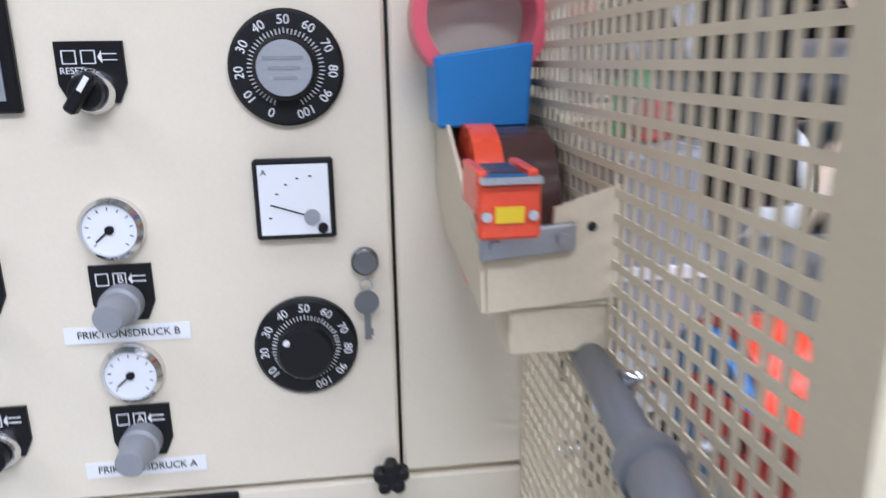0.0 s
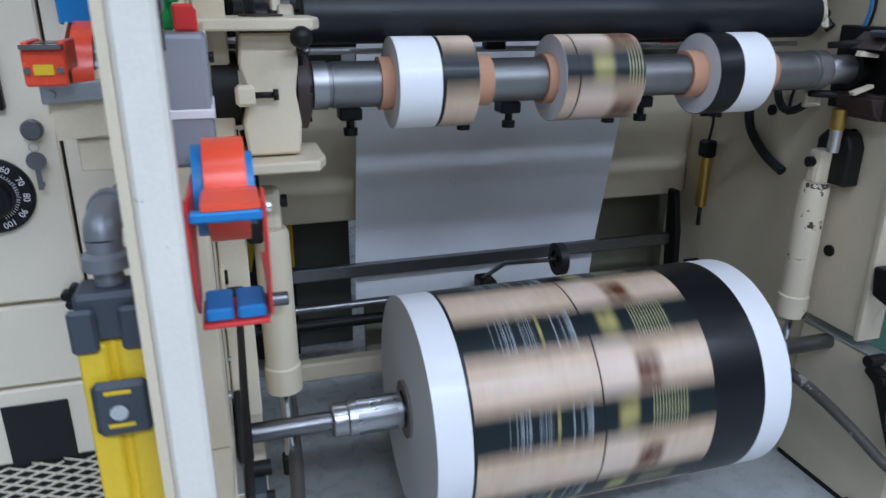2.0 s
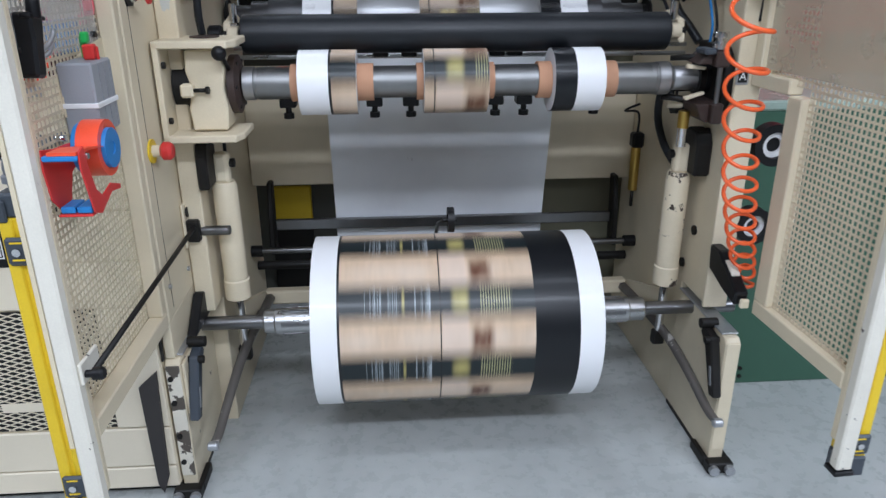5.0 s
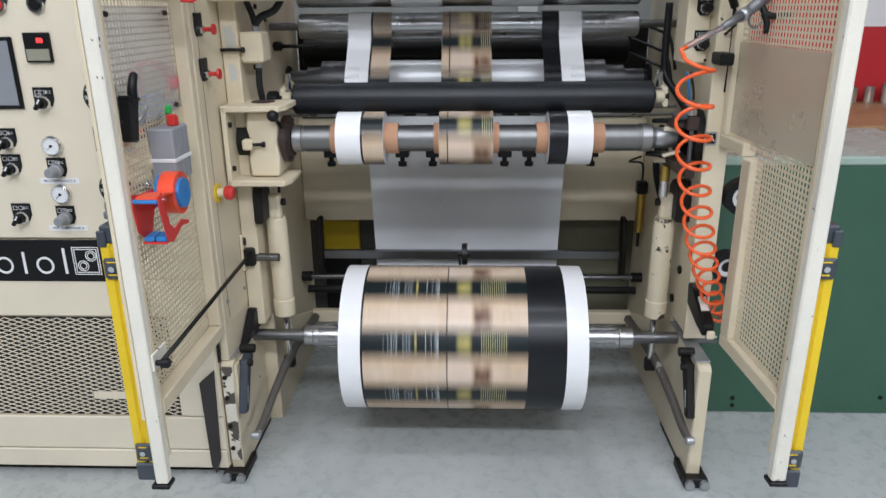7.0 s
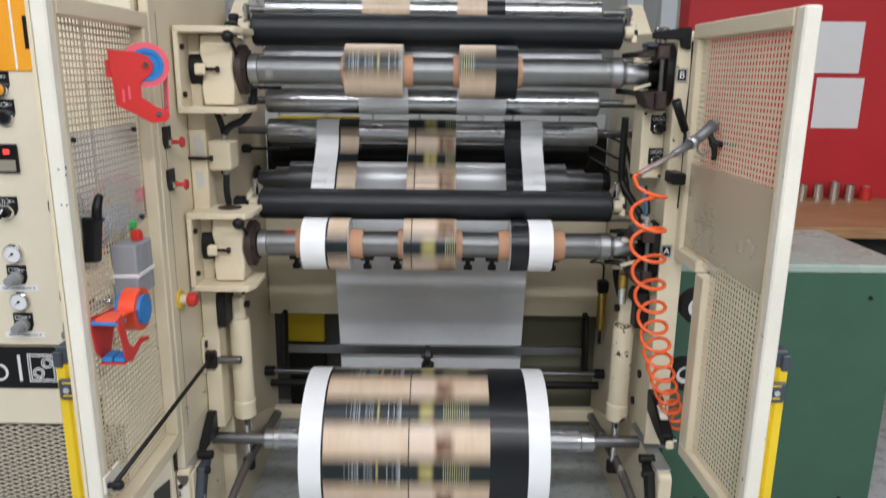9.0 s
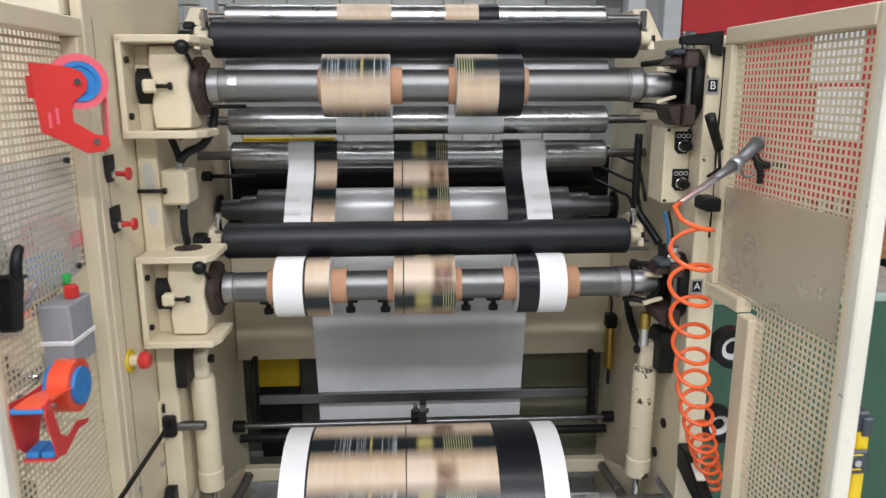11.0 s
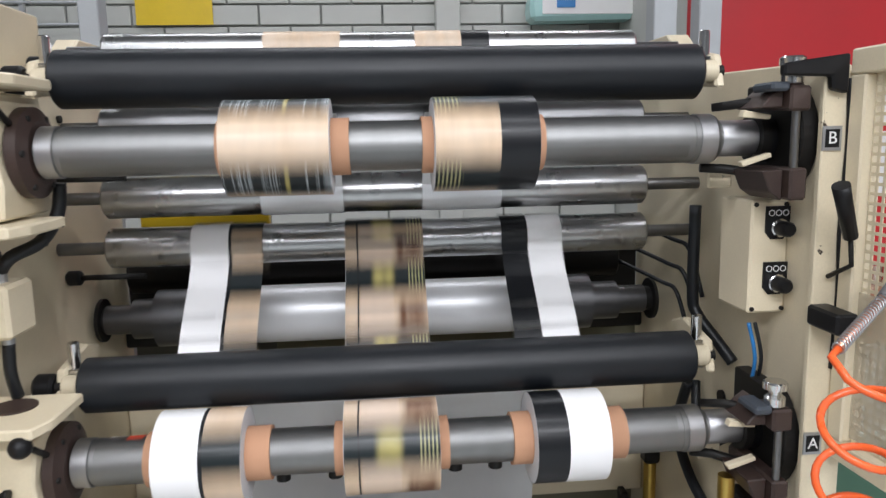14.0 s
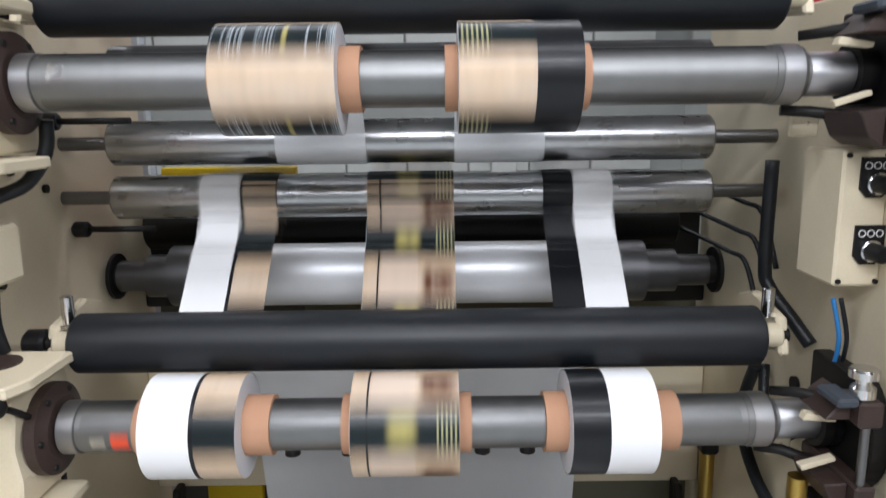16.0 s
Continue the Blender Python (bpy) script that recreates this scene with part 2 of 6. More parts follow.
    low = m.mix(m.math("MULTIPLY", yl, m.math("MULTIPLY", m.ramp(v, [(0, 0.0), (0.10, 0.0), (0.18, 1.0), (0.36, 1.0), (0.44, 0.0)]), m.ramp(m.noise(30, 3), [(0.3, 0.45), (0.55, 1.0)]))), low, (0.50, 0.43, 0.15))
    tx = m.math("GREATER_THAN", m.math("FRACT", m.math("MULTIPLY", x, 150.0)), 0.58)
    txx = m.ramp(lane, [(0, 0.0), (step(0.955), 1.0), (step(1.035), 0.0)], "CONSTANT")
    low = m.mix(m.math("MULTIPLY", m.math("MULTIPLY", tx, txx), barv), low, (0.34, 0.33, 0.17))
    body = m.mix(soft, top, low)
    # lanes: white edge, black seam, print, black seam, print, black lane, white edge
    white = m.ramp(lane, [(0, 1.0), (step(0.592), 0.0), (step(1.212), 1.0)], "CONSTANT")
    black = m.ramp(lane, [(0, 0.0), (step(0.592), 1.0), (step(0.597), 0.0), (step(0.852), 1.0), (step(0.856), 0.0), (step(1.095), 1.0)], "CONSTANT")
    out = m.mix(black, body, (0.007, 0.008, 0.010))
    m.color(m.mix(white, out, (0.86, 0.86, 0.87)))
    return m.m


M["haze"].node_tree.nodes["Principled BSDF"].inputs["Alpha"].default_value = 0.42
M["wavy"] = wavy_film()
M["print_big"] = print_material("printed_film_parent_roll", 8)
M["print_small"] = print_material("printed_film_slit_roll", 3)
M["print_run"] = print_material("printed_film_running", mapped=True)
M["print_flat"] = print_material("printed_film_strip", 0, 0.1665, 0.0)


# ---- mesh helpers ----
def bm_box(x0, x1, y0, y1, z0, z1, bev=0.0, seg=1):
    bm = bmesh.new()
    bmesh.ops.create_cube(bm, size=1, matrix=Matrix.Translation(((x0 + x1) / 2, (y0 + y1) / 2, (z0 + z1) / 2)) @ Matrix.Diagonal((x1 - x0, y1 - y0, z1 - z0, 1)))
    if bev:
        bmesh.ops.bevel(bm, geom=bm.edges[:], offset=bev, segments=seg, affect="EDGES", profile=0.5)
    return bm


AXES = dict(x=Matrix.Rotation(radians(90), 4, "Y"), y=Matrix.Rotation(radians(-90), 4, "X"), z=Matrix.Identity(4))


def bm_lathe(profile, axis="z", at=(0, 0, 0), n=32):
    """Turned body: profile of (radius, height along the axis); ends closed."""
    bm = bmesh.new()
    rings = []
    for r, h in profile:
        rings.append([bm.verts.new((r * math.cos(2 * math.pi * i / n), r * math.sin(2 * math.pi * i / n), h)) for i in range(n)])
    for a, b in zip(rings, rings[1:]):
        for i in range(n):
            f = bm.faces.new((a[i], a[(i + 1) % n], b[(i + 1) % n], b[i]))
            f.smooth = True
    bm.faces.new(rings[0][::-1])
    bm.faces.new(rings[-1])
    bm.transform(Matrix.Translation(at) @ AXES[axis])
    sharp(bm)
    return bm


def sharp(bm, angle=0.6):
    bm.normal_update()
    for e in bm.edges:
        if len(e.link_faces) == 2 and e.calc_face_angle(0) > angle:
            e.smooth = False


def bm_cyl(r, h0, h1, axis="z", at=(0, 0, 0), n=24, bev=0.0):
    if bev:
        return bm_lathe([(r - bev, h0), (r, h0 + bev), (r, h1 - bev), (r - bev, h1)], axis, at, n)
    return bm_lathe([(r, h0), (r, h1)], axis, at, n)


def bm_ring(ro, ri, h0, h1, axis="z", at=(0, 0, 0), n=40):
    """A tube with a hole through it."""
    bm = bmesh.new()
    loops = []
    for r, h in ((ri, h0), (ro, h0), (ro, h1), (ri, h1)):
        loops.append([bm.verts.new((r * math.cos(2 * math.pi * i / n), r * math.sin(2 * math.pi * i / n), h)) for i in range(n)])
    for k in range(4):
        a, b = loops[k], loops[(k + 1) % 4]
        for i in range(n):
            f = bm.faces.new((a[i], a[(i + 1) % n], b[(i + 1) % n], b[i]))
            f.smooth = k in (1, 3)
    bm.transform(Matrix.Translation(at) @ AXES[axis])
    sharp(bm)
    return bm


def bm_tube(points, r, n=8, taper=None):
    """A round bar along a path."""
    bm = bmesh.new()
    pts = [Vector(p) for p in points]
    rings, up = [], Vector((0.3, 0.2, 0.93))
    for i, p in enumerate(pts):
        d = (pts[min(i + 1, len(pts) - 1)] - pts[max(i - 1, 0)]).normalized()
        u = up - d * up.dot(d)
        u = u.normalized() if u.length > 1e-4 else d.orthogonal().normalized()
        w, up = d.cross(u), u
        rr = r if taper is None else r + (taper - r) * i / (len(pts) - 1)
        rings.append([bm.verts.new(p + rr * (math.cos(2 * math.pi * k / n) * u + math.sin(2 * math.pi * k / n) * w)) for k in range(n)])
    for a, b in zip(rings, rings[1:]):
        for k in range(n):
            bm.faces.new((a[k], a[(k + 1) % n], b[(k + 1) % n], b[k])).smooth = True
    bm.faces.new(rings[0][::-1])
    bm.faces.new(rings[-1])
    return bm


def arc(points, steps=8):
    """A smooth path through the points (Catmull-Rom)."""
    p = [Vector(q) for q in points]
    p = [p[0]] + p + [p[-1]]
    out = []
    for i in range(1, len(p) - 2):
        for k in range(steps):
            t = k / steps
            out.append(0.5 * ((2 * p[i]) + (p[i + 1] - p[i - 1]) * t + (2 * p[i - 1] - 5 * p[i] + 4 * p[i + 1] - p[i + 2]) * t * t + (3 * p[i] - p[i - 1] - 3 * p[i + 1] + p[i + 2]) * t ** 3))
    return out + [p[-2]]


def bm_prism(outline, axis, a0, a1, bev=0.0):
    """A flat outline pulled along an axis: x takes (y, z) pairs, y takes (x, z), z takes (x, y)."""
    bm = bmesh.new()
    put = dict(x=lambda u, v, a: (a, u, v), y=lambda u, v, a: (u, a, v), z=lambda u, v, a: (u, v, a))[axis]
    lo = [bm.verts.new(put(u, v, a0)) for u, v in outline]
    hi = [bm.verts.new(put(u, v, a1)) for u, v in outline]
    n = len(lo)
    for i in range(n):
        bm.faces.new((lo[i], lo[(i + 1) % n], hi[(i + 1) % n], hi[i]))
    bm.faces.new(lo[::-1])
    bm.faces.new(hi)
    bmesh.ops.recalc_face_normals(bm, faces=bm.faces[:])
    if bev:
        bmesh.ops.bevel(bm, geom=bm.edges[:], offset=bev, segments=1, affect="EDGES")
    return bm


def bm_ball(r, at=(0, 0, 0), n=16, scale=(1, 1, 1)):
    bm = bmesh.new()
    bmesh.ops.create_uvsphere(bm, u_segments=n, v_segments=n // 2, radius=r, matrix=Matrix.Translation(at) @ Matrix.Diagonal((*scale, 1)))
    for f in bm.faces:
        f.smooth = True
    return bm


def joined(*bms):
    out = bmesh.new()
    for b in bms:
        me = bpy.data.meshes.new("tmp")
        b.to_mesh(me)
        b.free()
        out.from_mesh(me)
        bpy.data.meshes.remove(me)
    return out


def moved(bm, m):
    bm.transform(m)
    return bm


def part(name, bm, material, parent=None, label=""):
    me = bpy.data.meshes.new(name)
    bm.to_mesh(me)
    bm.free()
    me.materials.append(M[material] if isinstance(material, str) else material)
    ob = new(name, me)
    if parent is not None:
        ob.parent = parent
    if label:
        ob["label"] = label
    return ob


def thing(name, label, category, at=(0, 0, 0), group="", kind="", turn=0):
    ob = new(name)
    ob.empty_display_size = 0.05
    ob.matrix_basis = pose(*at, 0, 0, turn)
    return tagged(ob, label, category, group, kind)


def solid(name, bm, material, label, category, group="", kind=""):
    return tagged(part(name, bm, material), label, category, group, kind)


def perforated(y0, y1, z0, z1, x, thick=0.0015, pitch=0.0148, hole=0.0098):
    """Sheet metal with square punched holes, in a plane of constant x."""
    ny, nz = int((y1 - y0) / pitch), int((z1 - z0) / pitch)
    py, pz = (y1 - y0) / ny, (z1 - z0) / nz
    ys = [y0] + [y0 + py * (i + 0.5) + s * hole / 2 for i in range(ny) for s in (-1, 1)] + [y1]
    zs = [z0] + [z0 + pz * (i + 0.5) + s * hole / 2 for i in range(nz) for s in (-1, 1)] + [z1]
    ny2, nz2 = len(ys), len(zs)
    verts = [(x + s * thick / 2, a, b) for s in (-1, 1) for b in zs for a in ys]
    k = lambda s, i, j: s * ny2 * nz2 + j * ny2 + i
    faces = []
    for j in range(nz2 - 1):
        for i in range(ny2 - 1):
            if i % 2 and j % 2:
                for (i0, j0), (i1, j1) in (((i, j), (i + 1, j)), ((i + 1, j), (i + 1, j + 1)), ((i + 1, j + 1), (i, j + 1)), ((i, j + 1), (i, j))):
                    faces.append((k(0, i0, j0), k(0, i1, j1), k(1, i1, j1), k(1, i0, j0)))
            else:
                faces.append((k(0, i, j), k(0, i, j + 1), k(0, i + 1, j + 1), k(0, i + 1, j)))
                faces.append((k(1, i, j), k(1, i + 1, j), k(1, i + 1, j + 1), k(1, i, j + 1)))
    me = bpy.data.meshes.new("perforated")
    me.from_pydata(verts, [], faces)
    bm = bmesh.new()
    bm.from_mesh(me)
    bpy.data.meshes.remove(me)
    return bm


# ---- the hall ----
solid("floor", bm_box(-5, 7, -9, 4, -0.2, 0), "floor", "grey painted concrete hall floor with scuffs", "floor", kind="structure")
# ceiling and three walls out of view, added to set the bounced light
solid("ceiling", bm_box(-5, 7, -9, 4, 3.8, 4.0), "ceiling", "unseen hall ceiling, grey to limit bounced light", "ceiling", kind="structure")
solid("wall_west", bm_box(-5.2, -5, -9, 4, 0, 3.8), "wall", "plain unseen hall wall, grey to limit bounced light", "wall", kind="structure")
solid("wall_east", bm_box(7, 7.2, -9, 4, 0, 3.8), "wall", "plain unseen hall wall, grey to limit bounced light", "wall", kind="structure")
solid("wall_south", bm_box(-5, 7, -9.2, -9, 0, 3.8), "wall", "plain unseen hall wall, grey to limit bounced light", "wall", kind="structure")
wall_n = solid("wall_north", bm_box(-5, 2.25, 3.42, 3.62, 0, 3.8), "mortar", "white painted brick wall behind the machine", "wall", kind="structure")
solid("wall_red", bm_box(2.16, 7, 2.45, 2.6, 0, 3.8), "redwall", "bright red painted partition wall", "wall", kind="structure")
solid("wall_return", bm_box(2.16, 2.26, 2.601, 3.419, 0, 3.8), "brick", "white painted wall return beside the red partition", "wall", kind="structure")
# luminaire bodies for the lamps above, all out of view
for x, y, turn in ((0.9, -0.5, 0), (0.9, -2.6, 0), (0.9, -4.7, 0), (0.9, -6.8, 0), (0.9, 2.5, 0), (3.9, -1.8, 90), (-2.2, -1.8, 90)):
    o = thing("ceiling_light", "long fluorescent luminaire, unseen, added under the hall ceiling", "light", (x, y, 3.70), "hall luminaires", turn=turn)
    part("housing", bm_box(-1.6, 1.6, -0.14, 0.14, 0.0185, 0.0995, 0.01), "white", o)
    part("diffuser", bm_box(-1.58, 1.58, -0.12, 0.12, -0.01, 0.018), "tube", o, "glowing fluorescent diffuser")

# ---- rollers and rolls: everything turns round lines along x ----
SPIN = []


def turning(ob, y, z, rate):
    """A thing that turns about its own x axis, degrees a second."""
    ob.matrix_basis = pose(0, y, z)
    SPIN.append((ob, y, z, rate))
    return ob


def roller(name, y, z, prof, material, label, rate, neck=None, neck_mat="iron"):
    """A roller whose profile is (radius, x) pairs, with thinner necks at both ends."""
    o = thing(name, label, "roller")
    part("barrel", bm_lathe(prof, "x", n=48), material, o)
    if neck:
        r, a, b = neck
        part("neck", bm_cyl(r, a, prof[0][1] - 0.0005, "x"), neck_mat, o)
        part("neck", bm_cyl(r, prof[-1][1] + 0.0005, b, "x"), neck_mat, o)
    return turning(o, y, z, rate)


def barrel(r, a, b, e=0.004):
    return [(r - e, a), (r, a + e), (r, b - e), (r, b)] if e == 0 else [(r - e, a), (r, a + e), (r, b - e), (r - e, b)]


roller("lay_on_roller", 1.004, 1.144, barrel(0.049, 0.372, 1.482), "rubber", "black rubber lay-on roller above the lower rewind shaft", 900, (0.012, 0.322, 1.532), "iron")
roller("lay_on_roller", 1.015, 1.676, barrel(0.049, 0.372, 1.482), "rubber", "black rubber lay-on roller above the upper rewind shaft", 900, (0.012, 0.322, 1.532), "iron")
roller("guide_roller", 1.255, 1.457, barrel(0.042, 0.345, 1.478), "bright", "bright steel guide roller with film running round it", 900, (0.013, 0.24, 1.61), "steel")
roller("guide_roller", 1.245, 1.355, barrel(0.041, 0.348, 1.476), "bright", "bright steel guide roller carrying slit strips", 900, (0.013, 0.20, 1.61), "steel")
roller("guide_roller", 1.32, 1.60, barrel(0.042, 0.33, 1.492), "steel", "dull steel guide roller behind the upper shaft", 900, (0.013, 0.24, 1.61), "steel")
roller("guide_roller", 1.40, 1.765, barrel(0.040, 0.32, 1.50), "bright", "bright steel guide roller at the machine top", 900, (0.013, 0.24, 1.61), "steel")
roller("drum_roller", 1.40, 1.165, [(0.034, 0.27), (0.034, 0.33), (0.046, 0.332), (0.046, 0.385), (0.066, 0.387), (0.066, 1.40), (0.046, 1.402), (0.046, 1.47), (0.034, 1.472), (0.034, 1.54)], "drum", "matt grey knife drum roller deep in the machine", 700, (0.030, 0.25, 1.56), "iron")
for o in [q for q in bpy.data.objects if q.name == "drum_roller"]:
    part("film_wrap", bm_ring(0.0672, 0.0655, 0.527, 1.277, "x", n=64), "drum_film", o, "grey film back round the drum")
roller("drum_roller", 1.50, 1.255, barrel(0.05, 0.30, 1.50), "iron", "black drum roller in shadow behind the strips", 700)

CORE = 0.0465


def slit_roll(shaft, x0, x1, c0, c1, r, label):
    o = part("slit_roll", bm_ring(r, CORE + 0.0008, x0, x1, "x", n=64), "rolledge", shaft, label)
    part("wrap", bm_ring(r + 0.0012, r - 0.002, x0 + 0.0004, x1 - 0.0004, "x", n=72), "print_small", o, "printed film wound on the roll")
    part("core", bm_ring(CORE, 0.0402, c0, c1, "x", n=48), "card", o, "brown cardboard core")


def rewind_shaft(y, z, label, rolls, marked, r=0.040):
    o = thing("rewind_shaft", label, "winding shaft")
    part("shaft_tube", bm_lathe([(r - 0.004, 0.376), (r, 0.379), (r, 0.405), (r - 0.002, 0.406), (r - 0.002, 0.411), (r, 0.412), (r, 1.43), (r + 0.001, 1.431), (r + 0.001, 1.470), (r - 0.0005, 1.4735), (0.0312, 1.475), (0.0312, 1.482)], "x", n=48), "shaft", o)
    part("sleeve", bm_lathe([(0.030, 1.4825), (0.031, 1.484), (0.031, 1.5445)], "x", n=40), "sleeve", o, "bright steel sleeve")
    part("sleeve", bm_ring(r + 0.0025, r + 0.0005, 1.440, 1.468, "x", n=40), "sleeve", o, "bright steel sleeve")
    part("sleeve", bm_ring(r + 0.0015, r - 0.0005, 0.379, 0.404, "x", n=40), "sleeve", o, "bright steel sleeve")
    part("collar", bm_ring(0.043, 0.0315, 1.545, 1.56, "x"), "iron", o)
    part("journal", bm_cyl(0.02, 1.56, 1.612, "x"), "iron", o)
    if marked:
        part("red_mark", bm_prism([(rr * math.sin(radians(g)), rr * math.cos(radians(g))) for rr, gs in ((r + 0.0006, (-18, -12, -6, 0, 6, 12, 18)), (r - 0.003, (18, 0, -18))) for g in gs], "x", 0.461, 0.488), "redorange", o, "red mark on the shaft")
    part("shiny_patch", bm_box(0.43, 0.452, -0.007, 0.007, r - 0.003, r + 0.0005), "chrome", o)
    for k in range(3):
        part("key_bar", moved(bm_box(0.415, 1.42, -0.0035, 0.0035, r - 0.002, r + 0.0004), Matrix.Rotation(radians(70 + 120 * k), 4, "X")), "iron", o)
    for x0, x1, c0, c1, rr, lb in rolls:
        slit_roll(o, x0, x1, c0, c1, rr, lb)
    return turning(o, y, z, 0)


shaft_a = rewind_shaft(0.932, 1.031, "steel rewind shaft carrying three slit rolls", [
    (0.518, 0.662, 0.496, 0.703, 0.0795, "slit roll with white edge and printed lane"),
    (0.829, 0.991, 0.812, 1.010, 0.0795, "slit roll of printed film"),
    (1.157, 1.286, 1.123, 1.327, 0.0795, "slit roll with black lane and white edge")], True)
shaft_b = rewind_shaft(0.926, 1.556, "steel rewind shaft carrying two slit rolls", [
    (0.661, 0.829, 0.650, 0.858, 0.0765, "slit roll of printed film"),
    (0.993, 1.160, 0.975, 1.176, 0.0765, "slit roll of printed film with black lane")], False)

parent_roll = thing("parent_roll", "large parent roll of printed film on a steel shaft", "film roll")
part("roll_body", bm_ring(0.2315, 0.06, 0.527, 1.277, "x", n=96), "rolledge", parent_roll)
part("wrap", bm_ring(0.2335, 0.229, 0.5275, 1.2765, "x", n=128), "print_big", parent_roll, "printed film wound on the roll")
part("core", bm_ring(0.059, 0.038, 0.522, 1.282, "x", n=48), plain("grey_core", (0.20, 0.18, 0.17), 0.7), parent_roll, "grey core tube")
part("shaft_bar", bm_cyl(0.0195, 0.10, 1.725, "x", n=32, bev=0.003), "steel", parent_roll)
for s, a in ((1, 0.375), (1, 1.28)):
    w = 0.175 if a > 1 else 0.14
    part("chuck", bm_lathe([(0.030, a), (0.034, a + 0.004), (0.034, a + 0.03), (0.037, a + 0.034), (0.037, a + w)] if a < 1 else [(0.037, a), (0.037, a + w - 0.05), (0.034, a + w - 0.046), (0.034, a + w - 0.004), (0.030, a + w)], "x", n=40), "bright", parent_roll, "bright expanding chuck")
    for k in range(6):
        part("chuck_jaw", moved(bm_box(a + 0.05 if a < 1 else a + 0.02, a + w - 0.01 if a < 1 else a + w - 0.06, -0.006, 0.006, 0.034, 0.0385, 0.001), Matrix.Rotation(radians(60 * k + 15), 4, "X")), "steel", parent_roll)
turning(parent_roll, 0.886, 0.382, 0)


# ---- the running film ----
def bm_web(x0, x1, path):
    """A thin sheet across x0..x1 along a path of (y, z)."""
    bm = bmesh.new()
    pts = [Vector((0, a, b)) for a, b in path]
    rows = []
    for i, p in enumerate(pts):
        d = (pts[min(i + 1, len(pts) - 1)] - pts[max(i - 1, 0)]).normalized()
        nrm = Vector((0, -d.z, d.y)) * 0.0004
        rows.append([bm.verts.new((x, p.y + s * nrm.y, p.z + s * nrm.z)) for x, s in ((x0, 1), (x1, 1), (x1, -1), (x0, -1))])
    for a, b in zip(rows, rows[1:]):
        for k in range(4):
            bm.faces.new((a[k], a[(k + 1) % 4], b[(k + 1) % 4], b[k])).smooth = k in (0, 2)
    bm.faces.new(rows[0])
    bm.faces.new(rows[-1][::-1])
    bmesh.ops.recalc_face_normals(bm, faces=bm.faces[:])
    sharp(bm)
    return bm


def film_strip(x0, x1, path, material, label):
    return solid("film_strip", bm_web(x0, x1, path), material, label, "film web", "running film")


def round_arc(y, z, r, a0, a1, n=10):
    """Points round a roller; angles in degrees from the front (towards the viewer), upwards positive."""
    return [(y - r * math.cos(radians(a0 + (a1 - a0) * i / n)), z + r * math.sin(radians(a0 + (a1 - a0) * i / n))) for i in range(n + 1)]


REPEAT, PIECES = 0.1665, 10
low_run = [(1.345, 1.325)] + round_arc(1.245, 1.355, 0.0432, 130, -35, 24) + round_arc(1.004, 1.144, 0.0505, 150, 240, 14)
RUN_Y, RUN_Z = np.array(low_run).T
RUN_S = np.concatenate(([0.0], np.cumsum(np.hypot(np.diff(RUN_Y), np.diff(RUN_Z)))))
COUNT = int(RUN_S[-1] / REPEAT) * PIECES
FLOW = []


def running_strip(x0, x1, label):
    """Printed film in short lengths that run along the path one behind another."""
    o = tagged(new("film_strip"), label, "film web", "running film")
    o.empty_display_size = 0.05
    part("film_wrap", bm_web(x0, x1, round_arc(1.245, 1.355, 0.0419, 125, -30, 16)), "print_flat", o, "film lying on the guide roller")
    step = REPEAT / PIECES
    shapes = []
    for k in range(PIECES):
        me = bpy.data.meshes.new("film_length")
        bm = bm_box(x0, x1, -0.0003, 0.0003, -step / 2 - 0.0003, step / 2 + 0.0003)
        place = bm.loops.layers.uv.new("along")
        for f in bm.faces:
            for corner in f.loops:
                corner[place].uv = (corner.vert.co.x, (k + 0.5 + corner.vert.co.z / step) / PIECES)
        bm.to_mesh(me)
        bm.free()
        me.materials.append(M["print_run"])
        shapes.append(me)
    for i in range(COUNT):
        p = new("film_length", shapes[-i % PIECES])
        p.parent = o
        FLOW.append((p, i))
    return o


for x0, x1, lb in ((0.518, 0.662, "film strip with white edge running to the lower shaft"), (0.829, 0.991, "printed slit strip running to the lower shaft"), (1.157, 1.286, "film strip with black and white lanes running to the lower shaft")):
    running_strip(x0, x1, lb)
for x0, x1 in ((0.661, 0.829), (0.993, 1.160)):
    film_strip(x0, x1, round_arc(1.255, 1.457, 0.0435, -95, 20, 8) + [(1.09, 1.615)], "back_film", "grey back of a slit strip running up to the upper shaft")
    film_strip(x0, x1, round_arc(1.40, 1.765, 0.0415, 200, -20, 12) + round_arc(1.015, 1.676, 0.0505, 130, 240, 8), "print_flat", "printed slit strip crossing the machine top")
film_strip(0.538, 1.277, [(1.51, 0.36), (1.495, 0.47), (1.42, 0.80), (1.36, 1.08)], "wavy", "wide sheet of grey film back rising behind the parent roll")
# ---- machine frame ----
LI, RI = 0.245, 1.605


def frame_side(name, x0, x1, label, front):
    o = thing(name, label, "machine frame")
    part("side_plate", bm_prism([(front, 0.42), (front, 1.655), (front + 0.03, 1.675), (1.30, 1.69), (1.45, 1.80), (1.58, 1.80), (1.62, 1.70), (1.62, 0.0), (0.98, 0.0), (0.98, 0.42)], "x", x0, x1, 0.003), "cream", o)
    return o


left_frame = frame_side("left_side_frame", 0.195, LI, "cream enamelled side frame beside the switch column", 0.885)
right_frame = frame_side("right_side_frame", RI, 1.66, "cream enamelled side frame beside the green cabinet", 0.815)
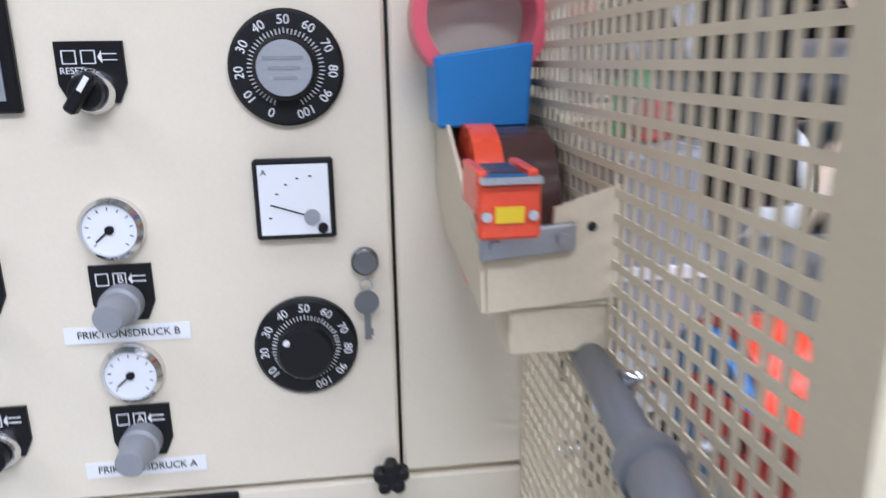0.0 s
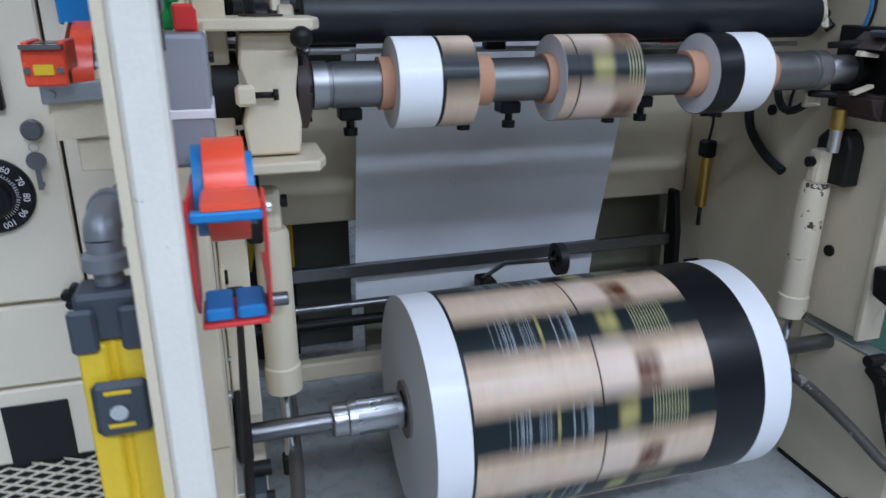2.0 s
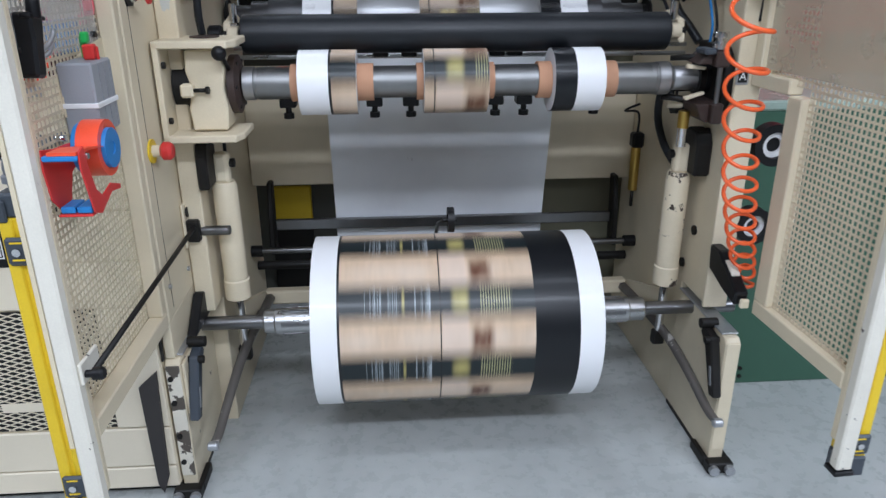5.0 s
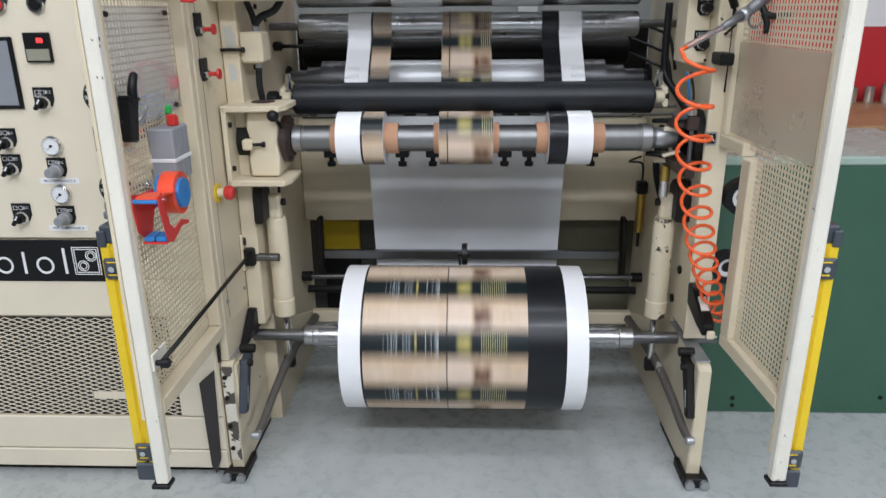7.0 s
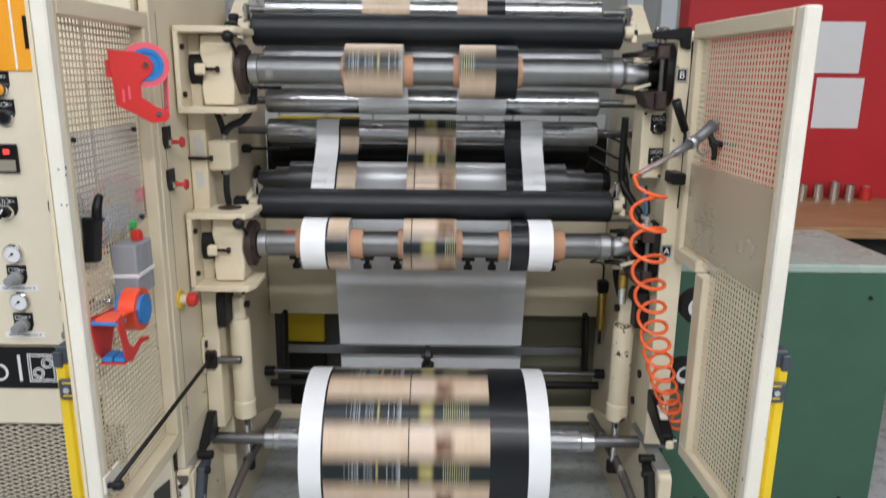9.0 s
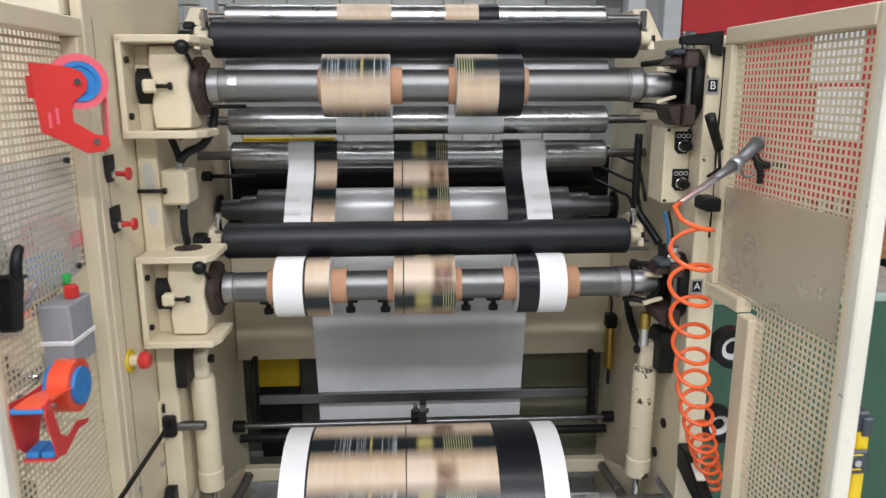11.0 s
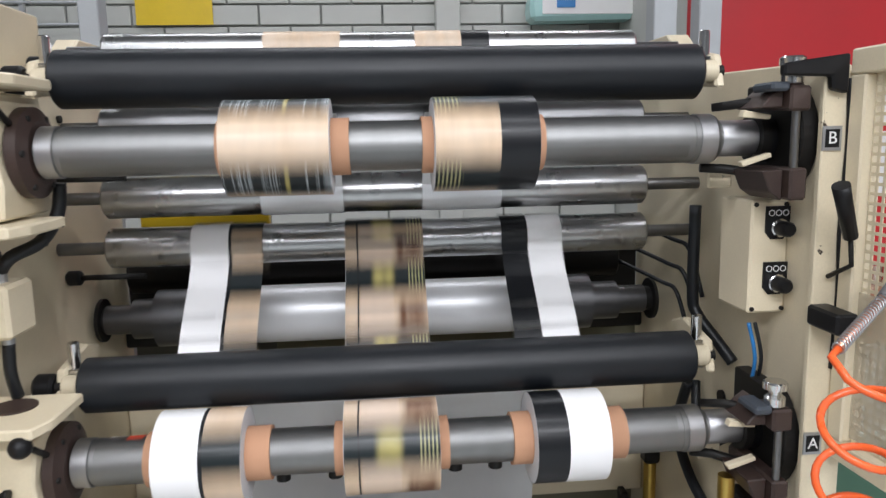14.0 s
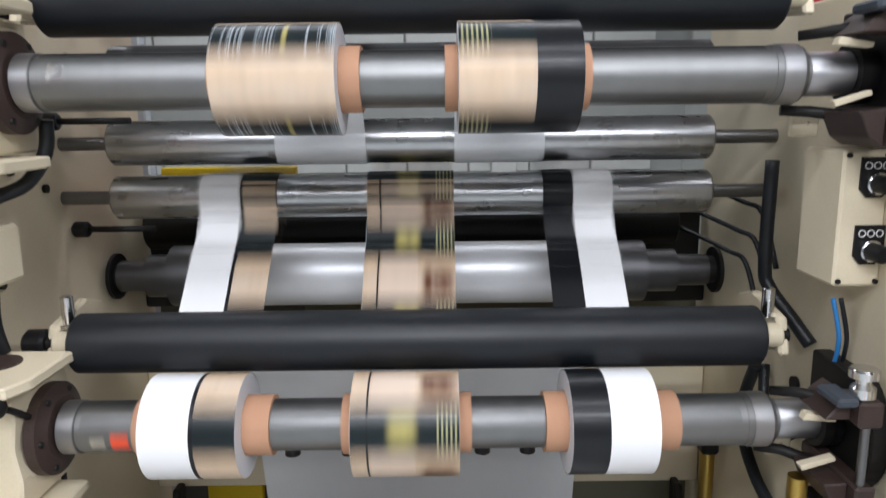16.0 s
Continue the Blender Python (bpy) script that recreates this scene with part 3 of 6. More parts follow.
# column beside the control cabinet, with the switches on it
col = thing("switch_column", "cream sheet-metal column with switches beside the frame", "machine frame")
part("column_sheet", bm_box(0.168, 0.193, 0.665, 0.955, 0.50, 1.76, 0.003), "cream", col)
part("lower_sheet", bm_prism([(0.665, 0.50), (0.955, 0.50), (0.955, 0.46), (0.80, 0.40), (0.665, 0.40)], "x", 0.168, 0.192, 0.002), "worn", col)
part("joint_strip", bm_box(0.193, 0.1938, 0.7090, 0.7102, 0.52, 1.70), "cast", col)
for y, z in ((0.86, 1.50), (0.845, 1.045), (0.70, 0.58), (0.86, 0.56)):
    part("bolt", bm_cyl(0.006, 0.1932, 0.199, "x", (0, y, z), 12), "zinc", col)

for y, z in ((1.02, 1.24), (1.05, 0.80), (1.12, 0.92), (1.30, 1.62), (1.18, 1.38), (1.0, 1.42), (1.08, 1.42)):
    part("bolt", bm_cyl(0.008, LI + 0.0005, LI + 0.007, "x", (0, y, z), 12), "iron", left_frame)
# right frame details
for y, z in ((0.934, 0.883), (0.937, 0.60), (0.99, 0.48), (1.10, 1.02), (1.2, 0.9)):
    part("bolt", bm_cyl(0.014, 1.598, RI - 0.0005, "x", (0, y, z), 12), "iron", right_frame)
part("front_flange", bm_box(1.594, 1.6605, 0.8015, 0.8146, 0.42, 1.655, 0.002), "worn", right_frame)
for z, a in ((1.050, "A"), (1.554, "B")):
    plate = part("label_plate", bm_box(1.594, 1.625, 0.799, 0.8014, z - 0.019, z + 0.019), "zinc", right_frame, "metal plate with a black field")
    part("label_field", bm_box(1.598, 1.621, 0.7982, 0.7989, z - 0.014, z + 0.014), "black", plate)
    cu = bpy.data.curves.new("letter", "FONT")
    cu.body, cu.size, cu.align_x, cu.align_y, cu.extrude = a, 0.027, "CENTER", "CENTER", 0.0004
    tmp = bpy.data.objects.new("letter", cu)
    me = bpy.data.meshes.new_from_object(tmp)
    bpy.data.objects.remove(tmp)
    bm = bmesh.new()
    bm.from_mesh(me)
    bm.transform(Matrix.Translation((1.6095, 0.7977, z)) @ Matrix.Rotation(radians(90), 4, "X"))
    part("letter", bm, "printing", plate)

# cross members
solid("cross_plate", bm_box(LI + 0.002, RI - 0.002, 1.53, 1.56, 0.59, 1.0, 0.004), "cream", "cream steel cross plate between the side frames", "machine frame")
solid("top_cross_bar", bm_box(LI + 0.002, RI - 0.002, 1.56, 1.60, 1.05, 1.12, 0.004), "iron", "dark cross bar at the back of the machine", "machine frame")
o = thing("spreader_bar", "flat steel bar with a black clamp across the frame", "bar")
part("bar", bm_box(0.33, 1.52, 1.455, 1.475, 0.449, 0.485, 0.003), "steel", o)
part("end_arm", bm_prism([(1.42, 0.37), (1.48, 0.37), (1.50, 0.62), (1.46, 0.62), (1.43, 0.50)], "x", 0.31, 0.329, 0.004), "iron", o)
part("end_arm", bm_prism([(1.42, 0.37), (1.48, 0.37), (1.50, 0.62), (1.46, 0.62), (1.43, 0.50)], "x", 1.521, 1.54, 0.004), "iron", o)
part("clamp_block", bm_box(0.872, 0.92, 1.385, 1.452, 0.375, 0.425, 0.006), "iron", o, "black clamp")
part("clamp_wheel", joined(bm_ring(0.036, 0.020, 0.896, 0.914, "x", (0, 0.99, 0.633), 28), bm_cyl(0.021, 0.900, 0.910, "x", (0, 0.99, 0.633), 24), bm_cyl(0.007, 0.882, 0.922, "x", (0, 0.99, 0.633), 12)), "black", o, "black guide wheel riding on the roll")
part("wheel_arm", bm_tube([(0.885, 1.41, 0.425), (0.885, 1.25, 0.53), (0.887, 0.99, 0.633)], 0.006), "steel", o)
o = thing("guide_rod", "round dark steel guide rod behind the parent roll", "bar")
part("rod", bm_cyl(0.011, LI + 0.001, RI - 0.001, "x", (0, 1.42, 0.387)), "steel", o)
part("bearing", bm_cyl(0.02, LI + 0.001, 0.285, "x", (0, 1.42, 0.387)), "black", o)
part("bearing", bm_cyl(0.02, 1.565, RI - 0.001, "x", (0, 1.42, 0.387)), "black", o)
o = thing("lower_roller", "cream lower tie bar beneath the guide rod", "bar")
part("tie_bar", bm_box(0.30, 1.55, 1.30, 1.34, 0.235, 0.285, 0.006), "worn", o)
part("tie_bracket", bm_prism([(1.32, 0.28), (0.98, 0.40), (0.98, 0.36), (1.30, 0.23)], "x", 0.29, 0.305), "cream", o)
part("tie_bracket", bm_prism([(1.32, 0.28), (0.98, 0.40), (0.98, 0.36), (1.30, 0.23)], "x", 1.545, 1.56), "cream", o)
o = thing("black_drive_bar", "black drive bar low behind the parent roll", "bar")
part("bar", bm_cyl(0.016, LI + 0.002, RI - 0.002, "x", (0, 1.50, 0.30)), "iron", o)
# slitting knife row under the lower shaft
for x in (0.465, 0.70, 0.80, 1.035, 1.115, 1.315):
    o = thing("knife_holder", "small black knife holder with a thumb screw", "knife holder", (x, 1.055, 0.96), "knife holders")
    part("block", bm_box(-0.022, 0.022, -0.015, 0.03, -0.012, 0.012, 0.003), "black", o)
    part("thumb_screw", joined(bm_cyl(0.008, -0.03, -0.012, n=12), bm_cyl(0.014, -0.042, -0.028, n=12)), "black", o)
o = thing("knife_bar", "dark bar carrying the knife holders", "bar")
part("bar", bm_box(LI + 0.001, RI - 0.001, 1.055, 1.085, 0.975, 1.0, 0.003), "iron", o)
for x in (0.72, 0.80, 1.05, 1.10):
    o = thing("upper_knife", "small black knife block behind the lower shaft", "knife holder", (x, 1.15, 1.10), "knife blocks")
    part("block", bm_box(-0.022, 0.022, -0.015, 0.02, -0.03, 0.03, 0.003), "black", o)
o = thing("knife_rail", "thin bright rail behind the lower shaft", "bar")
part("rail", bm_cyl(0.006, LI + 0.001, RI - 0.001, "x", (0, 1.16, 1.095), 12), "bright", o)
part("rail", bm_cyl(0.006, LI + 0.001, RI - 0.001, "x", (0, 1.16, 1.07), 12), "bright", o)


# ---- shaft holders ----
def chuck_housing(z, group="chuck housings"):
    o = thing("chuck_housing", "cream open cast housing with a chuck, lever and black ball", "bearing", (0, 0, z), group)
    part("back_plate", bm_box(0.2, 0.214, 0.80, 0.884, -0.118, 0.112, 0.002), "cream", o)
    part("top_plate", bm_prism([(0.2, 0.80), (0.37, 0.80), (0.385, 0.84), (0.385, 0.96), (0.2, 0.96)], "z", 0.098, 0.116, 0.003), "worn", o)
    part("bottom_plate", bm_prism([(0.2, 0.80), (0.37, 0.80), (0.385, 0.84), (0.385, 0.96), (0.2, 0.96)], "z", -0.122, -0.104, 0.003), "worn", o)
    part("cast_body", bm_prism([(0.262, -0.10), (0.345, -0.10), (0.350, -0.05), (0.343, 0.0), (0.350, 0.05), (0.345, 0.092), (0.262, 0.092), (0.257, 0.045), (0.268, 0.0), (0.257, -0.05)], "y", 0.845, 1.0, 0.004), "cream", o)
    part("chuck_disc", bm_lathe([(0.055, 0.346), (0.072, 0.349), (0.072, 0.366), (0.05, 0.374)], "x", (0, 0.93, 0), 40), "cast", o, "brown chuck disc")
    for k in range(6):
        part("bolt", bm_cyl(0.005, 0.366, 0.3725, "x", (0, 0.93 + 0.061 * math.cos(k * 1.047), 0.061 * math.sin(k * 1.047)), 8), "iron", o)
    part("back_disc", bm_cyl(0.062, 0.216, 0.256, "x", (0, 0.93, 0), 32), "iron", o)
    part("clamp_block", bm_box(0.248, 0.278, 0.815, 0.844, -0.016, 0.016, 0.005), "cream", o)
    part("clamp_screw", joined(bm_cyl(0.005, 0.278, 0.306, "x", (0, 0.828, 0.0), 10), bm_cyl(0.009, 0.306, 0.314, "x", (0, 0.828, 0.0), 10)), "iron", o)
    part("lever_rod", bm_tube([(0.356, 0.87, 0.045), (0.354, 0.835, 0.070), (0.352, 0.812, 0.084)], 0.005), "iron", o)
    part("lever_ball", bm_ball(0.0175, (0.352, 0.802, 0.088)), "black", o, "black ball knob")
    part("bolt", bm_cyl(0.008, 0.214, 0.222, "x", (0, 0.82, 0.06), 10), "iron", o)
    part("bolt", bm_cyl(0.008, 0.214, 0.222, "x", (0, 0.82, -0.07), 10), "iron", o)
    return o


hs = chuck_housing(1.031)
copy_thing(hs, pose(0, 0, 1.556))
o = solid("top_hole_cap", bm_cyl(0.035, 1.147, 1.150, "z", (0.30, 0.90, 0), 28), "cast", "brown round cap on the lower housing", "cap")


def bearing_block(z):
    o = thing("bearing_block", "dark cast bearing block with brown jaws and a chrome nut", "bearing", (0, 0, z), "bearing blocks")
    rim = [(0.925 - 0.103 * math.cos(radians(a)), 0.103 * math.sin(radians(a))) for a in range(-60, 61, 12)]
    part("cast_body", bm_prism([(1.0, -0.09)] + rim + [(1.0, 0.09)], "x", 1.574, 1.6045, 0.003), "iron", o)
    part("lower_jaw", bm_prism([(0.80, -0.047), (0.957, -0.047), (0.957, -0.066), (0.90, -0.098), (0.80, -0.098)], "x", 1.545, 1.5738, 0.004), "cast", o, "brown cast lower jaw")
    part("upper_jaw", bm_prism([(0.80, 0.041), (0.878, 0.045), (0.878, 0.07), (0.85, 0.08), (0.80, 0.08)], "x", 1.539, 1.5738, 0.004), "cast", o, "dark brown upper jaw")
    part("hood", bm_prism([(1.503, 0.047), (1.520, 0.068), (1.5385, 0.082), (1.5385, 0.047)], "y", 0.82, 0.90, 0.002), "cast", o, "dark brown cast hood")
    part("hood", bm_prism([(1.510, -0.052), (1.5445, -0.050), (1.5445, -0.100), (1.525, -0.086)], "y", 0.82, 0.92, 0.002), "cast", o, "dark brown cast hood")
    part("latch_bar", bm_cyl(0.0065, -0.047, 0.042, "z", (1.556, 0.812, 0), 14), "steel", o)
    part("latch_nut", bm_lathe([(0.011, 0.0802), (0.017, 0.084), (0.017, 0.097), (0.010, 0.103), (0.010, 0.109), (0.020, 0.112), (0.020, 0.122), (0.017, 0.125)], "z", (1.550, 0.818, 0), 24), "chrome", o, "knurled chrome nut")
    part("swing_plate", bm_box(1.508, 1.5385, 0.80, 0.862, 0.072, 0.086, 0.004), "slate", o, "grey-blue swing plate")
    part("jaw_finger", bm_tube([(1.545, 0.90, -0.06), (1.50, 0.93, -0.052), (1.462, 0.94, -0.05)], 0.009, 10, 0.008), "iron", o)
    part("jaw_finger", bm_tube([(1.539, 0.86, 0.06), (1.505, 0.90, 0.056), (1.47, 0.92, 0.052)], 0.009, 10, 0.007), "iron", o)
    part("bearing_ring", bm_ring(0.042, 0.031, 1.561, 1.5735, "x", (0, 0.93, 0), 32), "black", o)
    part("guide_finger", bm_prism([(1.488, 0.034), (1.536, 0.030), (1.538, 0.037), (1.492, 0.045)], "y", 0.85, 0.865, 0.001), "worn", o)
    part("guide_finger", bm_prism([(1.490, -0.038), (1.540, -0.024), (1.542, -0.031), (1.494, -0.046)], "y", 0.85, 0.865, 0.001), "worn", o)
    part("finger_base", bm_box(1.50, 1.545, 0.985, 1.0, -0.09, -0.055, 0.003), "worn", o)
    return o


bb = bearing_block(1.031)
copy_thing(bb, pose(0, 0, 1.556))
solid("corner_cover", bm_prism([(1.518, 1.650), (1.595, 1.648), (1.597, 1.628), (1.623, 1.622), (1.623, 1.682), (1.56, 1.674), (1.518, 1.668)], "y", 0.785, 0.801, 0.003), "black", "black rubber corner cover on the frame top", "cover")


def roller_stand(x, z, y, side):
    o = thing("roller_stand", "cream pivot arm with a bright clamp pin at the roller end", "bracket", (x, y, z), "lay-on roller stands")
    part("bush", bm_cyl(0.02, -0.014, 0.014, "x", (0, 0, 0), 20, 0.003), "worn", o)
    part("pivot_arm", bm_prism([(-0.02, -0.03), (0.10, -0.02), (0.16, 0.03), (0.10, 0.05), (0.0, 0.03)], "x", side * 0.016 - 0.009, side * 0.016 + 0.009, 0.004), "worn", o)
    part("clamp_pin", bm_cyl(0.010, 0.022, 0.075, "z", (0, 0.02, 0), 14, 0.002), "chrome", o, "bright clamp pin")
    if side < 0:
        part("end_knob", bm_cyl(0.024, -0.062, -0.0265, "x", (0, 0, 0), 20, 0.005), "black", o, "black end knob")
    part("pin_head", bm_box(-0.012, 0.012, 0.005, 0.035, 0.02, 0.028, 0.002), "chrome", o)
    return o


for z, y in ((1.144, 1.004), (1.676, 1.015)):
    roller_stand(0.348, z, y, -1)
    roller_stand(1.506, z, y, 1)


# ---- lift cylinders ----
def lift_cylinder(x, lean, label, material):
    o = thing("lift_cylinder", label, "cylinder", (x, 0.90, 0.44))
    o.matrix_basis = pose(x, 0.96, 0.425, 0, lean, 0)
    part("barrel", bm_lathe([(0.030, 0.0), (0.036, 0.004), (0.036, 0.058), (0.033, 0.062), (0.033, 0.335), (0.028, 0.345)], n=32), material, o)
    part("top_eye", bm_box(-0.022, 0.022, -0.02, 0.02, 0.34, 0.425, 0.012, 2), "cream", o)
    part("pin", bm_cyl(0.012, -0.034, 0.034, "x", (0, 0, 0.395), 16), "iron", o)
    part("piston_rod", bm_cyl(0.012, -0.16, 0.0, "z", (0, 0, 0), 16), "chrome", o)
    part("fork", bm_box(-0.018, 0.018, -0.014, 0.014, -0.2, -0.155, 0.004), "iron", o)
    return o


lift_cylinder(0.294, -0.5, "cream lift cylinder with steel rod", "cream")
lift_cylinder(1.542, 0.5, "cream lift cylinder with flaked paint and steel rod", "flaked")
for x0, x1, y in ((LI + 0.001, 0.275, 0.915), (1.560, RI - 0.001, 0.94)):
    o = thing("pivot_bracket", "black cast pivot bracket bolted to the frame", "bracket", (0, y, 0.83), "pivot brackets")
    part("block", bm_prism([(-0.045, -0.06), (0.03, -0.06), (0.055, -0.02), (0.055, 0.04), (0.03, 0.065), (-0.03, 0.06), (-0.045, 0.03)], "x", x0, x1, 0.005), "iron", o)


# ---- lower plates with levers and feet ----
def lower_plate(x0, x1, inner, label):
    o = thing("floor_plate", label, "machine frame", (0, 0, 0), "floor plates")
    part("plate", bm_prism([(0.655, 0.012), (0.655, 0.385), (0.668, 0.398), (0.974, 0.398), (0.974, 0.012)], "x", x0, x1, 0.003), "worn", o)
    part("edge", bm_box(x0 + 0.002, x1 - 0.002, 0.651, 0.6545, 0.055, 0.385, 0.001), ("worn", "peeled")[inner > x0 + 0.02], o, "flaked cream front edge")
    part("shoe", joined(bm_box(x0 - 0.016, x1 + 0.016, 0.615, 0.650, 0.0, 0.034, 0.004), bm_box(x0 - 0.016, x0 - 0.001, 0.6505, 0.74, 0.0, 0.030, 0.003), bm_box(x1 + 0.001, x1 + 0.016, 0.6505, 0.74, 0.0, 0.030, 0.003), bm_box(x0, x1, 0.66, 0.973, 0.0, 0.0115)), "iron", o)
    part("foot_nut", bm_cyl(0.014, 0.602, 0.6145, "y", ((x0 + x1) / 2 - 0.022, 0, 0.018), 12), "zinc", o)
    part("foot_nut", bm_cyl(0.014, 0.602, 0.6145, "y", ((x0 + x1) / 2 + 0.022, 0, 0.018), 12), "zinc", o)
    s = 1 if inner > x0 + 0.02 else -1
    if s > 0:
        part("handle_plate", bm_box(x1 + 0.0005, inner, 0.66, 0.76, 0.24, 0.385, 0.002), "worn", o)
    a, b = (inner + 0.001, inner + 0.026) if s > 0 else (inner - 0.026, inner - 0.001)
    part("stop_handle", bm_prism([(0.632, 0.235), (0.66, 0.228), (0.725, 0.355), (0.755, 0.372), (0.748, 0.396), (0.692, 0.385)], "x", a, b, 0.004), ("iron", "slate")[s > 0], o, "dark slotted stop handle")
    part("handle_slot", bm_prism([(0.652, 0.262), (0.660, 0.260), (0.676, 0.31), (0.668, 0.312)], "x", a - 0.002, b + 0.002), "zinc", o)
    part("handle_bolt", bm_cyl(0.010, min(a, b) - 0.012, max(a, b) + 0.012, "x", (0, 0.70, 0.375), 12), "iron", o)
    part("handle_bolt", bm_cyl(0.014, min(a, b) - 0.010, max(a, b) + 0.010, "x", (0, 0.74, 0.405), 14), "iron", o)
    c = (a + b) / 2 + 0.040 * s + 0.020
    part("lift_lever", bm_tube(arc([(c + 0.030 * s, 1.298, 0.262), (c + 0.024 * s, 1.10, 0.275), (c + 0.014 * s, 0.90, 0.270), (c + 0.004 * s, 0.76, 0.235), (c - 0.006 * s, 0.65, 0.192), (c - 0.010 * s, 0.60, 0.186)], 5), 0.017, 6, 0.012), "lever", o, "greasy steel foot lever")
    part("lever_tip", bm_cyl(0.012, c - 0.010 * s - 0.013, c - 0.010 * s + 0.013, "x", (0, 0.592, 0.187), 18, 0.003), "zinc", o)
    for z in (0.10, 0.18, 0.28, 0.35) if s > 0 else ():
        part("edge_bolt", bm_cyl(0.007, 0.646, 0.651, "y", (x0 + 0.012, 0, z), 10), "iron", o)
    part("seat_cap", bm_box(x0 - 0.003, x1 + 0.003, 0.68, 0.973, 0.399, 0.404, 0.0015), "zinc", o)
    return o


lower_plate(0.166, 0.204, 0.213, "cream floor plate with flaked edge, stop handle and foot lever")
lower_plate(1.600, 1.640, 1.600, "cream floor plate with stop handle and chipped foot lever")
o = thing("shaft_saddle", "black saddle guarding the shaft end", "bracket")
part("saddle", bm_prism([(0.625, 0.545), (0.632, 0.508), (0.700, 0.520), (0.79, 0.545), (0.80, 0.612), (0.745, 0.612)], "x", 1.588, 1.622, 0.005), "black", o)
part("pad", bm_prism([(0.672, 0.5705), (0.715, 0.5945), (0.713, 0.599), (0.670, 0.575)], "x", 1.594, 1.616), "white_edge", o, "worn pale pad")
part("arm_tip", bm_box(1.598, 1.620, 0.612, 0.6245, 0.508, 0.532, 0.003), "worn", o)
o = thing("shaft_saddle", "black saddle guarding the shaft end", "bracket")
part("saddle", bm_prism([(0.76, 0.4045), (0.93, 0.4045), (0.93, 0.47), (0.87, 0.485)], "x", 0.196, 0.222, 0.003), "black", o)

# ---- gates ----
GX = 0.174  # left gate sheet


def gate(name, label, x, y_out, y_in, z0, z1, z_post, step, side, cover=None):
    """A perforated door in a plane of constant x. step: (y, z) of the cut-away lower hinge corner, or None."""
    o = thing(name, label, "safety gate")
    xa, xb = x - 0.018, x + 0.018
    pa, pb = (x - 0.012, x + 0.019) if side > 0 else (xa, xb)
    part("outer_post", bm_box(pa, pb, y_out, y_out + 0.027, z_post, z1, 0.004), "white_edge", o, "scuffed pale gate post")
    # strip for the post's inner side, its different light put into beige
    part("inner_stile", bm_box(pa + 0.001, pb - 0.001, y_out + 0.0274, y_out + 0.042, z_post + 0.06, z1 - 0.001, 0.002), "mesh", o)
    part("post_foot", bm_box(xa - 0.004, xb + 0.004, y_out - 0.004, y_out + 0.034, z_post - 0.012, z_post + 0.0, 0.002), "black", o, "black rubber foot")
    part("top_rail", bm_box(xa, xb, y_out + 0.0425, y_in, z1 - 0.04, z1 - 0.001, 0.003), "cream", o)
    part("bottom_rail", bm_box(xa, xb, y_out + 0.0425, step[0] if step else y_in, z0, z0 + 0.04, 0.003), "cream", o)
    if step:
        part("hinge_rail", bm_box(xa, xb, step[0] - 0.055, step[0], z0 + 0.0405, step[1], 0.003), "cream", o)
        part("step_rail", bm_box(xa, xb, step[0] + 0.0005, y_in, step[1], step[1] + 0.035, 0.003), "cream", o)
        part("hinge_rail", bm_box(xa, xb, y_in - 0.035, y_in, step[1] + 0.0355, z1 - 0.0405, 0.003), "cream", o)
        part("sheet", perforated(y_out + 0.043, step[0] - 0.0555, z0 + 0.041, step[1] + 0.02, x), "mesh", o, "perforated sheet with square holes")
        part("sheet", perforated(y_out + 0.043, y_in - 0.036, step[1] + 0.021, z1 - 0.041, x), "mesh", o, "perforated sheet with square holes")
    else:
        part("sheet_edge", bm_box(cover - 0.0008, pa - 0.0004, y_out + 0.002, y_out + 0.0338, z0 + 0.008, z1 - 0.008), "mesh", o)
        part("hinge_rail", bm_box(xa, xb, y_in - 0.03, y_in, z0 + 0.0405, z1 - 0.0405, 0.003), "cream", o)
        part("sheet", perforated(y_out + 0.034, y_in - 0.010, z0 + 0.008, z1 - 0.008, cover), "mesh", o, "perforated sheet with square holes")
    return o


gate_l = gate("safety_gate", "open cream perforated gate hung with tools and tape", GX, 0.176, 0.66, 0.49, 1.695, 0.32, None, 1, GX - 0.0192)
gate_r = gate("safety_gate", "open cream perforated gate with chipped edge", 1.657, 0.236, 0.80, 0.485, 1.69, 0.31, (0.635, 1.03), -1)
part("clear_sheet", bm_box(GX - 0.016, GX - 0.0135, 0.27, 0.61, 1.16, 1.42), "clear", gate_l, "scratched clear plastic sheet")
for y, z in ((0.285, 1.405), (0.59, 1.405), (0.59, 1.18), (0.285, 1.18)):
    part("sheet_screw", bm_cyl(0.006, GX - 0.0178, GX - 0.008, "x", (0, y, z), 10), "iron", gate_l)

gate_r.matrix_basis = Matrix.Translation((1.650, 0.80, 0)) @ Matrix.Rotation(radians(2.6), 4, "Z") @ Matrix.Translation((-1.657, -0.80, 0))
part("clear_sheet", bm_box(1.6515, 1.654, 0.30, 0.763, 1.075, 1.315), "haze", gate_r, "plastic sheet with its glare haze put into a cream tint")


